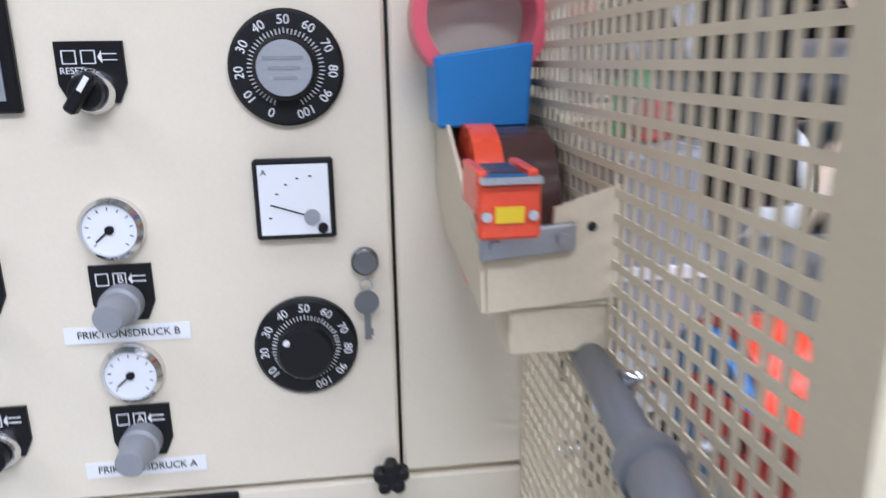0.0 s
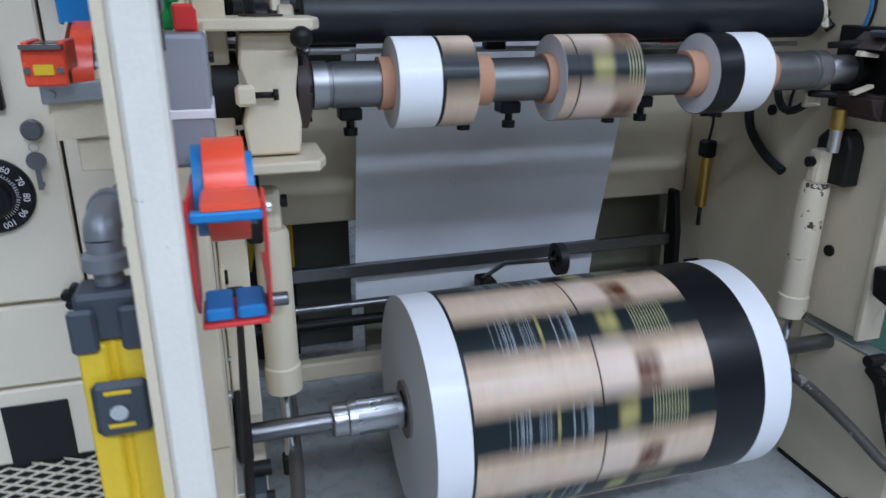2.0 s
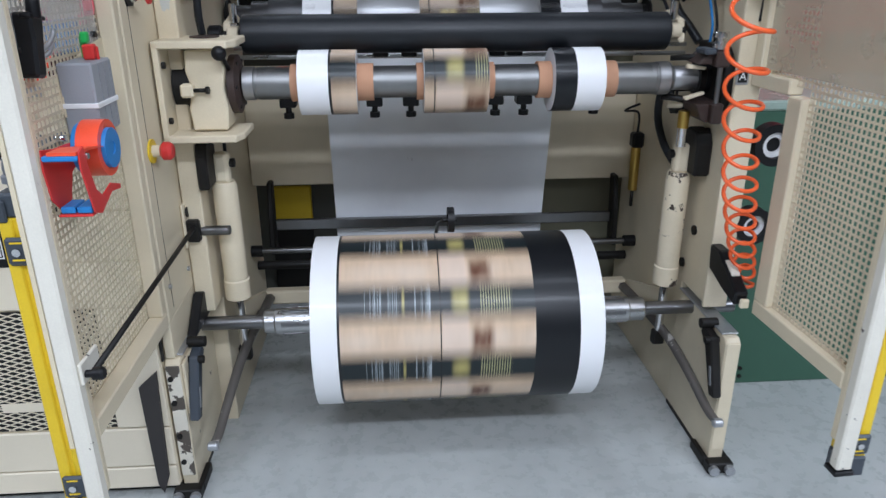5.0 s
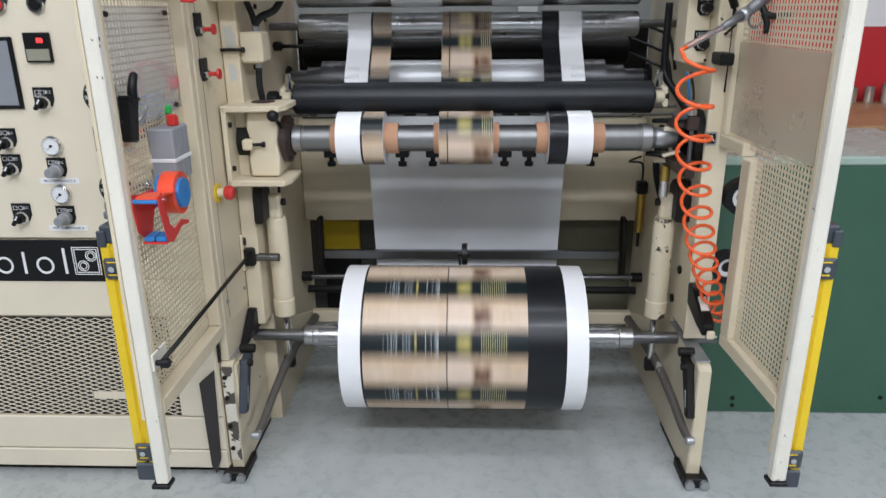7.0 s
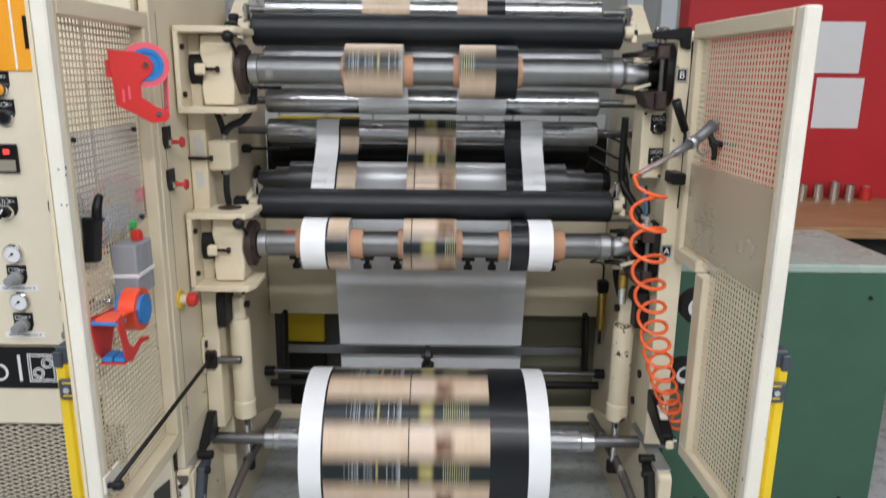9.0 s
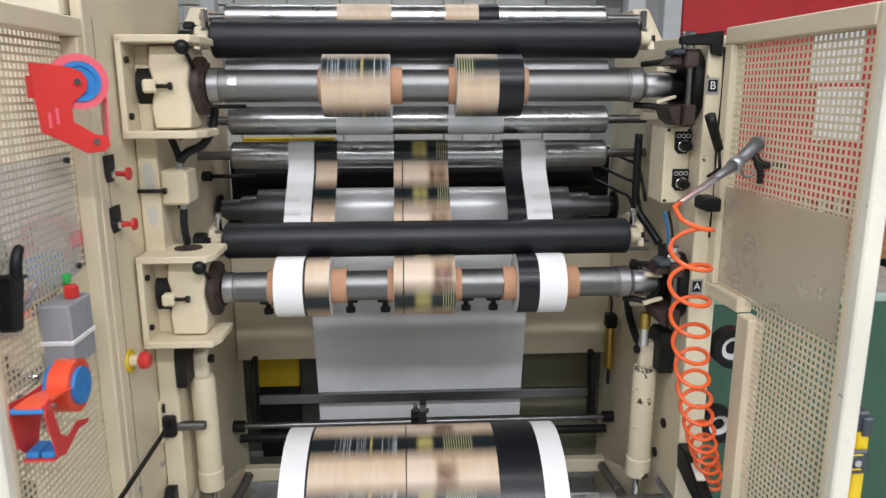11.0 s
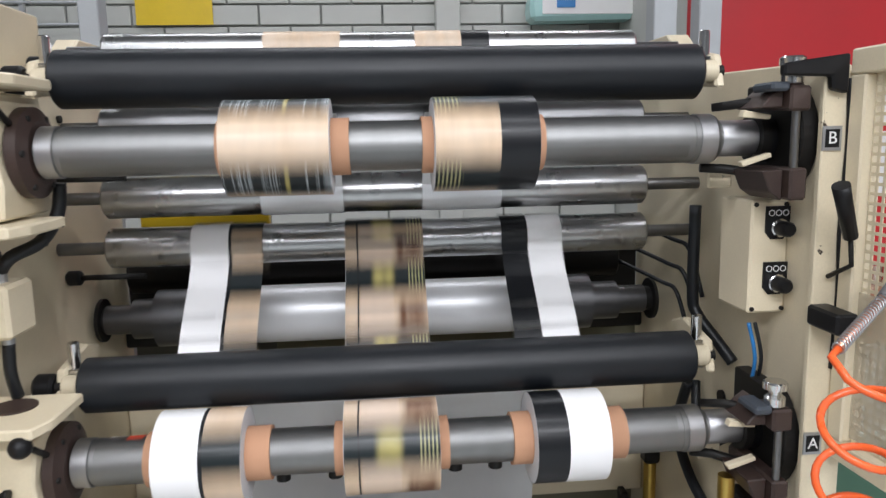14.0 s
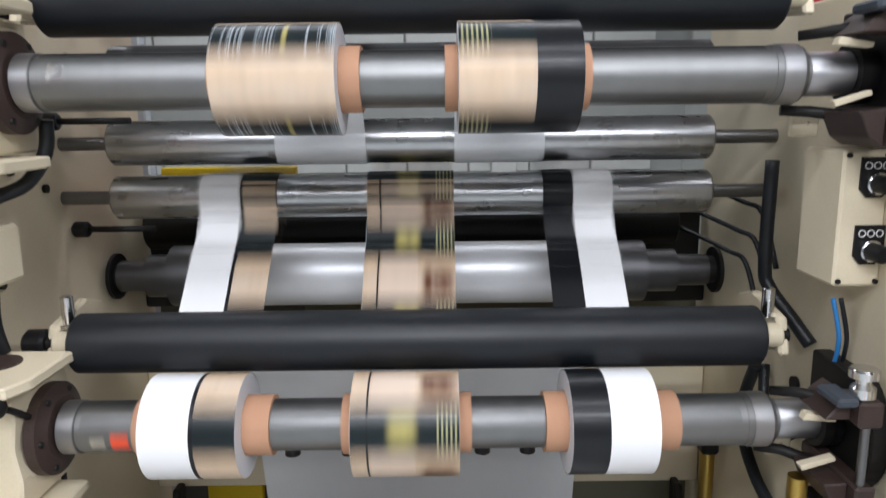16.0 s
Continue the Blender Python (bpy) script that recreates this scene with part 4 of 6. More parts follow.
def light_curtain(x, y, z0, z1, label):
    o = thing("light_curtain", label, "safety sensor", (x, y, z0))
    h = z1 - z0
    part("bar", bm_prism([(-0.026, -0.024), (-0.005, -0.024), (-0.003, -0.018), (0.003, -0.018), (0.005, -0.024), (0.026, -0.024), (0.026, 0.018), (-0.026, 0.018)], "z", 0.05, h - 0.042, 0.002), "yellow", o)
    part("end_cap", bm_box(-0.024, 0.024, -0.022, 0.019, h - 0.0415, h, 0.004), "slate", o, "dark end cap")
    for x0, x1 in ((-0.0285, -0.008), (0.008, 0.0285)):
        part("cap_lug", bm_box(x0, x1, -0.029, -0.0225, h - 0.048, h - 0.010, 0.003), "slate", o)
    part("end_cap", bm_box(-0.029, 0.029, -0.028, 0.02, 0.0, 0.05, 0.004), "slate", o, "dark end cap")
    for z in (h - 0.122, 0.06):
        c = part("clamp_plate", bm_box(-0.020, 0.024, -0.034, -0.025, z, z + 0.05, 0.005), "slate", o, "dark clamp plate with yellow stripes")
        part("clamp_screw", bm_cyl(0.007, -0.040, -0.0345, "y", (0.0, 0, z + 0.026), 12), "chrome", c)
        for k in (0.010, 0.040):
            part("stripe", bm_box(-0.010, 0.010, -0.0353, -0.0342, z + k, z + k + 0.003), "yellow", c)
    return o


light_curtain(0.126, 0.245, 0.30, 0.962, "yellow light curtain bar with dark caps beside the gate")
light_curtain(1.705, 0.281, 0.28, 0.955, "yellow light curtain bar with dark caps beside the gate")
o = thing("conduit", "grey cable conduit with chrome glands rising from the light curtain", "conduit")
part("gland", bm_lathe([(0.0115, 0.9625), (0.0115, 0.974), (0.0185, 0.976), (0.0185, 0.987), (0.0135, 0.990), (0.0140, 1.000)], "z", (0.128, 0.247, 0), 20), "conduit", o, "threaded grey elbow fitting")
part("elbow", bm_tube(arc([(0.128, 0.247, 0.998), (0.1282, 0.250, 1.007), (0.1288, 0.258, 1.011), (0.1295, 0.270, 1.013), (0.130, 0.280, 1.013)], 6), 0.0142, 16), "conduit", o, "cast grey pipe elbow")
part("pipe", bm_tube([(0.130, 0.279, 1.013), (0.138, 0.35, 1.013), (0.146, 0.435, 1.012)], 0.0110, 16), "conduit", o)
part("pipe_collar", bm_ring(0.0172, 0.0112, 0.278, 0.290, "y", (0.1305, 0, 1.013), 20), "conduit", o)
part("clip", joined(bm_box(0.1375, 0.1415, 0.415, 0.44, 1.022, 1.047, 0.001), bm_box(0.1465, 0.1505, 0.415, 0.44, 1.022, 1.047, 0.001), bm_cyl(0.006, 0.130, 0.170, "x", (0, 0.427, 1.037), 10)), "chrome", o)
part("clip", bm_cyl(0.006, 0.145, 0.172, "x", (0, 0.36, 1.022), 10), "chrome", o)

o = thing("gate_stay", "thin black stay rod from gate knob to frame lug", "stay rod")
part("rod", bm_tube([(0.215, 0.20, 0.645), (0.222, 0.88, 0.672)], 0.006), "iron", o)
part("lug", bm_box(0.1925, 0.199, 0.185, 0.262, 0.622, 0.664, 0.002), "white_edge", o)
part("knob", bm_lathe([(0.007, 0.194), (0.007, 0.205), (0.012, 0.207), (0.012, 0.222), (0.009, 0.226)], "x", (0.006, 0.197, 0.640), 16), "black", o, "black knob")
part("frame_lug", bm_box(0.1945, 0.2025, 0.86, 0.935, 0.615, 0.735, 0.003), "cream", o)
part("lug_bolt", bm_cyl(0.013, 0.2026, 0.208, "x", (0, 0.885, 0.71), 16), "iron", o)
part("clamp", bm_box(0.2, 0.235, 0.865, 0.91, 0.63, 0.69, 0.005), "iron", o)
part("pin", bm_cyl(0.013, 0.235, 0.31, "x", (0, 0.89, 0.655), 16, 0.002), "steel", o)


# ---- things hung on the left gate ----
o = thing("tape_dispenser", "red dispenser with blue hub and pink tape on the gate", "tape dispenser")
o.matrix_basis = pose(0.253, 0.468, 1.563, 0, 0, -56)
part("side_plate", bm_prism([(-0.078, 0.033), (-0.040, 0.030), (-0.010, 0.026), (0.010, 0.018), (0.019, 0.002), (0.016, -0.016), (0.002, -0.030), (-0.012, -0.040), (-0.012, -0.074), (0.022, -0.098), (0.045, -0.104), (0.048, -0.120), (0.036, -0.132), (0.006, -0.134), (-0.030, -0.112), (-0.068, -0.092)], "x", -0.003, 0.0, 0.001), "red", o, "red enamelled plate")
part("hub", joined(bm_cyl(0.037, -0.046, -0.006, "x", (0, 0.006, 0), 36, 0.003), bm_ring(0.037, 0.028, -0.006, -0.0032, "x", (0, 0.006, 0), 36)), "blue", o, "blue plastic hub")
part("tape_roll", bm_ring(0.051, 0.0375, -0.050, -0.006, "x", (0, 0.006, 0), 48), "pink", o, "roll of tape")
part("tape_lead", bm_prism([(0.050, -0.020), (0.0525, -0.020), (0.0495, -0.108), (0.0465, -0.108)], "x", -0.049, -0.007), "pink", o)
part("cutter_roller", bm_cyl(0.013, -0.050, -0.0035, "x", (0, 0.034, -0.118), 20, 0.002), "blue", o)
part("back_arm", bm_prism([(0.020, -0.100), (0.052, -0.104), (0.056, -0.124), (0.040, -0.136), (0.012, -0.134)], "x", -0.056, -0.0515, 0.001), "red", o)
part("screw", bm_cyl(0.006, 0.0003, 0.007, "x", (0, 0.0, 0.0), 12), "chrome", o)
part("screw", bm_cyl(0.006, 0.0003, 0.006, "x", (0, 0.022, -0.112), 12), "chrome", o)
part("hanger", bm_box(-0.020, -0.0032, -0.082, -0.052, -0.030, 0.010, 0.001), "red", o)
for k in range(2):
    part("printing", bm_box(0.0002, 0.0006, -0.054 + 0.013 * k, -0.049 + 0.013 * k, -0.084 + 0.006 * k, -0.056 + 0.008 * k), "pink", o)


o = thing("tape_dispenser", "red and blue dispenser with orange tape on the gate", "tape dispenser", (0.192, 0.36, 1.004))
part("back_plate", bm_prism([(0.01, 0.015), (-0.10, 0.022), (-0.145, 0.03), (-0.15, 0.0), (-0.14, -0.055), (-0.115, -0.078), (-0.075, -0.078), (-0.05, -0.03), (0.01, -0.015)], "x", 0.0, 0.003, 0.001), "red", o, "red enamelled plate")
part("hub", joined(bm_cyl(0.044, 0.0035, 0.013, "x", n=36), bm_ring(0.0355, 0.012, 0.0132, 0.058, "x", n=36), bm_cyl(0.013, 0.0112, 0.056, "x", n=20)), "blue", o, "blue plastic hub")
part("tape_roll", bm_ring(0.050, 0.0358, 0.0135, 0.051, "x", n=48), "redorange", o, "orange roll of tape")
part("front_arm", bm_prism([(-0.128, 0.033), (-0.148, 0.026), (-0.15, 0.0), (-0.128, -0.08), (-0.10, -0.09), (-0.045, -0.068), (-0.005, -0.074), (-0.002, -0.066), (-0.045, -0.052), (-0.085, -0.062), (-0.108, -0.045), (-0.122, 0.0)], "x", 0.0585, 0.0615, 0.001), "red", o, "red enamelled arm")
part("cutter_bar", bm_box(0.0032, 0.0583, -0.152, -0.140, 0.012, 0.021, 0.002), "blue", o, "blue cutter bar")
part("tape_lead", bm_prism([(-0.151, 0.0215), (-0.151, 0.027), (-0.10, 0.024), (-0.04, 0.012), (-0.04, 0.011), (-0.10, 0.019)], "x", 0.0125, 0.0575), "redorange", o, "orange tape drawn to the cutter")
part("hook", bm_cyl(0.005, -0.0365, 0.0, "x", (0, -0.05, 0.0), 10), "zinc", o)
part("bottom_strap", bm_box(0.0032, 0.0583, -0.132, -0.075, -0.086, -0.082, 0.001), "red", o)
for k in range(2):
    part("blue_pad", bm_box(0.006 + 0.026 * k, 0.029 + 0.027 * k, -0.128, -0.082, -0.0818, -0.070, 0.002), "blue", o, "blue pad")
part("screw", bm_cyl(0.005, 0.0617, 0.066, "x", (0, -0.125, 0.015), 12), "chrome", o)
o = thing("staple_gun_holster", "black moulded hand tool clipped on the gate", "hand tool", (GX + 0.0015, 0.292, 1.205))
o.matrix_basis = pose(GX - 0.003, 0.302, 1.203, -10, 0, 0) @ Matrix.Diagonal((0.8, 0.8, 0.88, 1))
part("body", bm_prism([(-0.021, -0.078), (0.017, -0.078), (0.020, -0.02), (0.026, 0.02), (0.026, 0.036), (-0.028, 0.036), (-0.026, 0.015), (-0.020, -0.01)], "x", -0.0185, 0.022, 0.006), "black", o)
part("handle", bm_tube(arc([(0.018, -0.004, 0.030), (0.020, -0.008, 0.055), (0.021, -0.002, 0.078), (0.020, 0.008, 0.086)], 5), 0.014, 12, 0.011), "black", o)
part("ear", bm_box(0.002, 0.024, -0.034, 0.032, 0.026, 0.034, 0.002), "black", o)
part("guard", bm_tube(arc([(0.016, 0.018, -0.028), (0.018, 0.05, -0.012), (0.018, 0.07, 0.004), (0.018, 0.072, 0.016)], 5), 0.005), "zinc", o)
part("guard", bm_tube(arc([(0.016, 0.018, -0.040), (0.018, 0.045, -0.030), (0.018, 0.062, -0.012)], 5), 0.004), "zinc", o)
o = thing("grey_blade_box", "grey plastic box tied to the gate with a clear strap", "box", (GX + 0.002, 0.462, 1.085))
o.matrix_basis = pose(GX - 0.002, 0.462, 1.085) @ Matrix.Diagonal((0.82, 0.78, 0.92, 1))
part("body", bm_box(-0.0195, 0.055, -0.070, 0.055, -0.075, 0.065, 0.004), plain("blade_box_grey", (0.30, 0.31, 0.335), 0.4), o)
for k in range(3):
    part("slot", bm_box(0.0551, 0.0565, -0.03 + 0.033 * k, -0.027 + 0.033 * k, -0.07, 0.06), "grey", o)
part("strap", bm_box(-0.0195, 0.0585, -0.072, 0.057, -0.022, -0.012, 0.001), "white", o, "pale tie strap")
part("red_clip", joined(bm_box(0.02, 0.045, -0.012, 0.012, 0.066, 0.095, 0.003), bm_box(0.04, 0.048, 0.006, 0.014, 0.03, 0.09, 0.002)), "red", o)
part("green_clip", joined(bm_box(0.015, 0.03, 0.0, 0.02, 0.096, 0.118, 0.003), bm_box(0.005, 0.02, 0.02, 0.03, 0.066, 0.11, 0.003)), plain("green_plastic", (0.03, 0.42, 0.08), 0.4), o)

# ---- switches on the column ----
for y, z in ((0.720, 1.374), (0.726, 1.257)):
    o = thing("push_switch", "black switch with a small red mushroom button", "switch", (0.1935, y, z), "column switches")
    part("plate", bm_prism([(-0.030, 0.03), (0.024, 0.03), (0.024, -0.012), (0.014, -0.030), (-0.020, -0.030), (-0.030, -0.012)], "x", 0.0, 0.004), "black", o)
    part("ring", bm_cyl(0.011, 0.004, 0.016, "x", (0, -0.002, -0.012), 20, 0.002), "chrome", o)
    part("stem", bm_cyl(0.006, 0.016, 0.034, "x", (0, -0.002, -0.012), 14), "red", o)
    part("button", bm_lathe([(0.006, 0.034), (0.015, 0.040), (0.014, 0.046)], "x", (0, -0.002, -0.012), 18), "red", o, "red mushroom button")
o = thing("emergency_stop", "red emergency stop button on a yellow disc", "switch", (0.1935, 0.722, 0.911))
part("disc", bm_cyl(0.028, 0.0, 0.004, "x", n=28), "yellow", o)
part("stem", bm_cyl(0.014, 0.004, 0.022, "x", n=20), "cream", o)
part("button", bm_lathe([(0.014, 0.022), (0.021, 0.028), (0.021, 0.042), (0.015, 0.049)], "x", n=24), "red", o, "red mushroom button")
o = thing("junction_box", "cream junction box with black hoses between the housings", "box", (0.245, 0.935, 1.305))
part("box", bm_box(0.001, 0.068, -0.045, 0.045, -0.044, 0.044, 0.006), "cream", o)
part("screw_rod", joined(bm_cyl(0.005, -0.05, 0.02, "x", (0, -0.06, -0.005), 10), bm_cyl(0.008, 0.012, 0.02, "x", (0, -0.06, -0.005), 10)), "iron", o)
part("gland", bm_cyl(0.010, 0.044, 0.064, "z", (0.04, 0, 0), 12), "zinc", o)
part("hose", bm_tube(arc([(0.04, 0, 0.062), (0.035, 0.0, 0.09), (0.02, 0.0, 0.13)], 5), 0.009), "rubber", o)
part("hose", bm_tube(arc([(0.04, 0, 0.062), (0.06, 0.0, 0.085), (0.095, 0.03, 0.105), (0.118, 0.05, 0.15), (0.125, 0.05, 0.20)], 5), 0.011), "rubber", o)
part("gland", bm_cyl(0.010, -0.060, -0.0445, "z", (0.04, 0, 0), 12), "zinc", o)
part("hose", bm_tube(arc([(0.04, 0, -0.06), (0.038, 0.0, -0.11), (0.04, 0.01, -0.155)], 5), 0.010), "rubber", o)
smear = plain("grease_smear", (0.58, 0.575, 0.53), 0.32, vary=0.12)
for cz, w, h in ((1.335, 0.017, 0.034), (1.235, 0.015, 0.026)):
    edge = [(0.222 + w * math.cos(radians(a)) * (1 + 0.25 * math.sin(3.1 * a)), cz + h * math.sin(radians(a)) * (1 + 0.2 * math.cos(2.3 * a))) for a in range(0, 360, 20)]
    solid("grease_stain", bm_prism(edge, "y", 0.8842, 0.8848), smear, "bluish grease smear on the frame edge", "stain", "grease stains")

# ---- right side: knob box, lever, air gun, hose ----
o = thing("regulator_box", "cream box with two black regulator knobs", "control box", (1.551, 0.895, 1.340))
part("box", bm_box(-0.014, 0.0535, 0.0, 0.11, -0.088, 0.110, 0.004), "cream", o)
for z in (0.055, -0.042):
    part("symbol_plate", bm_prism([(0.010, 0.045 + z), (0.053, 0.045 + z), (0.053, 0.0 + z), (0.042, -0.012 + z), (0.020, -0.012 + z), (0.010, 0.0 + z)], "y", -0.004, -0.0005), "black", o)
    for k in range(3):
        part("symbol", bm_ring(0.0055, 0.0043, -0.0052, -0.0041, "y", (0.0195 + 0.0125 * k, 0, 0.0335 + z), 14), "printing", o)
    part("knob_ring", bm_cyl(0.016, -0.012, -0.004, "y", (0.033, 0, 0.008 + z), 24, 0.002), "chrome", o)
    part("knob", bm_lathe([(0.013, -0.012), (0.013, -0.035), (0.010, -0.040)], "y", (0.033, 0, 0.008 + z), 20), "black", o, "black knob")
for x, z in ((-0.007, 0.103), (0.047, 0.103), (-0.007, -0.080), (0.047, -0.080)):
    part("screw", bm_cyl(0.004, -0.003, 0.0, "y", (x, 0, z), 10), "iron", o)
o = thing("gate_lever", "black gripped lever on the side frame", "lever", (1.590, 0.750, 1.42))
part("grip", bm_tube([(-0.017, -0.033, 0.067), (-0.004, -0.024, 0.040), (0.024, -0.004, -0.014)], 0.013, 12, 0.011), "black", o)
part("rod", bm_tube([(0.024, -0.004, -0.014), (0.034, 0.004, -0.060), (0.024, 0.045, -0.085)], 0.004), "iron", o)
solid("magnet_block", bm_box(1.585, 1.622, 0.722, 0.8008, 1.257, 1.290, 0.004), "black", "black rectangular block on the frame edge", "block")
o = solid("gate_gasket", bm_tube(arc([(1.632, 0.7985, 1.645), (1.635, 0.7975, 1.55), (1.632, 0.7985, 1.42), (1.635, 0.7975, 1.30), (1.632, 0.7985, 1.18)], 6), 0.004), "black", "black rubber seal along the frame edge", "seal")

gun = thing("air_gun", "grey metal air blow gun hanging on the gate", "air gun", (1.611, 0.601, 1.405))
part("body", bm_tube([(0.030, 0.012, 0.026), (0.012, 0.006, 0.010), (-0.022, -0.014, -0.012)], 0.017, 14, 0.013), "gunmetal", gun)
part("end_cap", bm_tube([(0.028, 0.012, 0.024), (0.036, 0.016, 0.034)], 0.014, 14, 0.010), "zinc", gun)
part("collar", bm_tube([(-0.022, -0.014, -0.012), (-0.040, -0.025, -0.021)], 0.0155, 14), "zinc", gun)
part("nozzle", bm_tube([(-0.040, -0.025, -0.021), (-0.092, -0.058, -0.045)], 0.0115, 12, 0.008), "gunmetal", gun)
part("trigger", bm_tube(arc([(0.018, 0.004, 0.004), (0.026, -0.010, -0.016), (0.046, -0.012, -0.022), (0.070, -0.010, -0.020)], 4), 0.008), "iron", gun)
part("trigger_end", bm_box(0.060, 0.082, -0.024, 0.004, -0.030, -0.012, 0.004), "iron", gun)
part("valve", bm_tube(arc([(0.022, -0.008, -0.014), (0.030, -0.012, -0.038), (0.030, -0.012, -0.062)], 4), 0.009, 10, 0.006), "iron", gun)
part("guard", bm_tube(arc([(-0.012, -0.008, -0.014), (-0.012, -0.010, -0.038), (0.004, -0.010, -0.048), (0.018, -0.010, -0.034)], 5), 0.0028), "gunmetal", gun)
part("hose_end", bm_tube([(-0.092, -0.058, -0.045), (-0.190, -0.120, -0.086)], 0.0062, 10), plain("copper_spring", (0.55, 0.28, 0.2), 0.35, 0.8), gun, "coppery spring sleeve")
turns = [(-0.095 - 0.095 * k / 160 + 0.0072 * math.sin(k * 0.785) * 0.53, -0.060 - 0.060 * k / 160 - 0.0072 * math.sin(k * 0.785) * 0.85, -0.0465 - 0.0395 * k / 160 + 0.0072 * math.cos(k * 0.785)) for k in range(161)]
part("spring", bm_tube(turns, 0.0011, 5), "zinc", gun, "wire spring round the hose end")
part("hanger", bm_tube(arc([(0.030, 0.020, 0.030), (0.040, 0.030, 0.036), (0.046, 0.034, 0.020)], 4), 0.003), "iron", gun)
hz = thing("coiled_air_hose", "orange coiled air hose hanging in loose loops", "hose")
pts = [(1.421, 0.481, 1.319), (1.408, 0.473, 1.313)]
z, pitch, a = 1.300, 0.090, 0.5
while z > 0.53:
    u = (1.300 - z) / 0.77
    rad = (0.0385 + 0.003 * math.sin(9 * u)) * (1 - max(0.0, u - 0.6) * 1.1)
    cx, cy = 1.446 + 0.036 * u + 0.185 * u * u, 0.466 + 0.10 * u + 0.17 * u * u
    tip = 0.008 + 0.014 * min(1.0, u * 2) * (1 - 0.5 * u)
    pts.append((cx - rad * math.cos(a), cy - rad * math.sin(a), z - tip * math.sin(a + 0.35)))
    a += 2 * math.pi / 24
    z -= pitch / 24
    pitch = max(0.034, pitch * 0.93 ** (1 / 24))
pts += [(1.66, 0.765, 0.525), (1.68, 0.79, 0.55)]
part("coil", bm_tube(pts, 0.0048, 8), "hose", hz)

# cables, hoses and dampers on the right inner face
o = thing("damper", "black damper with brass body on the frame", "damper", (1.572, 1.40, 0.735))
part("body", bm_cyl(0.016, -0.15, 0.0, "z", n=16), "brass", o)
part("cap", bm_box(-0.02, 0.02, -0.02, 0.02, 0.0, 0.05, 0.006), "black", o)
part("rod", bm_cyl(0.006, -0.21, -0.15, "z", n=10), "iron", o)
part("cable", bm_tube(arc([(0, 0, 0.05), (-0.01, -0.02, 0.12), (-0.06, -0.03, 0.13), (-0.03, -0.08, 0.16)], 5), 0.004), "rubber", o)
o = thing("brass_fitting", "brass and chrome air fitting under the lower bearing", "fitting", (1.515, 0.90, 0.875))
part("brass_body", bm_cyl(0.015, 0.03, 0.075, "z", n=16), "brass", o)
part("chrome_body", bm_cyl(0.013, -0.02, 0.03, "z", n=16), "chrome", o)
for path in ([(1.545, 1.13, 1.42), (1.545, 1.13, 1.24), (1.552, 1.12, 1.195), (1.575, 1.08, 1.15), (1.597, 1.05, 1.11)], [(1.575, 1.20, 1.02), (1.580, 1.255, 0.92), (1.582, 1.25, 0.85), (1.586, 1.19, 0.79), (1.592, 1.12, 0.755)]):
    solid("black_hose", bm_tube(arc(path, 6), 0.012, 10), "rubber", "black rubber hose along the frame", "hose", "frame hoses")
for path, r in (([(1.592, 1.20, 1.02), (1.575, 1.15, 0.93), (1.575, 1.10, 0.915), (1.59, 1.04, 0.96)], 0.010), ([(1.588, 1.13, 0.90), (1.57, 1.10, 0.97), (1.565, 1.06, 1.0), (1.585, 1.0, 1.03)], 0.004), ([(0.258, 1.10, 0.93), (0.275, 1.08, 0.85), (0.27, 1.05, 0.74), (0.256, 1.02, 0.66)], 0.005)):
    solid("black_hose", bm_tube(arc(path, 6), r, 10), "rubber", "black rubber hose along the frame", "hose", "frame hoses")
for dx in (0, 0.012):
    solid("air_line", bm_tube(arc([(1.56 + dx, 0.93, 1.225), (1.575 + dx, 0.93, 1.16), (1.58 + dx, 0.95, 1.10)], 6), 0.0035, 8), ("blue", "rubber")[dx > 0], "thin air line below the knob box", "hose", "thin air lines")
for y, z in ((1.30, 1.25), (1.28, 1.31), (1.34, 1.20)):
    solid("cable", bm_tube(arc([(1.60, y - 0.08, z - 0.1), (1.585, y - 0.04, z), (1.56, y, z + 0.02), (1.50, y + 0.12, z + 0.05)], 6), 0.005, 8), "rubber", "black cable inside the machine", "cable", "inner cables")
for y, z in ((1.27, 1.29), (1.2, 1.50), (1.2, 1.72)):
    o = thing("stop_rod", "black stop rod with a knob on the frame", "rod", (LI, y, z), "stop rods")
    part("rod", bm_cyl(0.006, 0.0, 0.16, "x", n=10), "iron", o)
    part("knob", bm_cyl(0.016, 0.0, 0.03, "x", n=16, bev=0.004), "black", o)
o = thing("guide_cam", "round black flange on the frame", "flange")
part("flange", bm_cyl(0.050, 0.256, 0.264, "x", (0, 1.40, 1.165), 28), "iron", o)
part("flange", bm_cyl(0.050, 1.556, 1.564, "x", (0, 1.40, 1.165), 28), "iron", o)

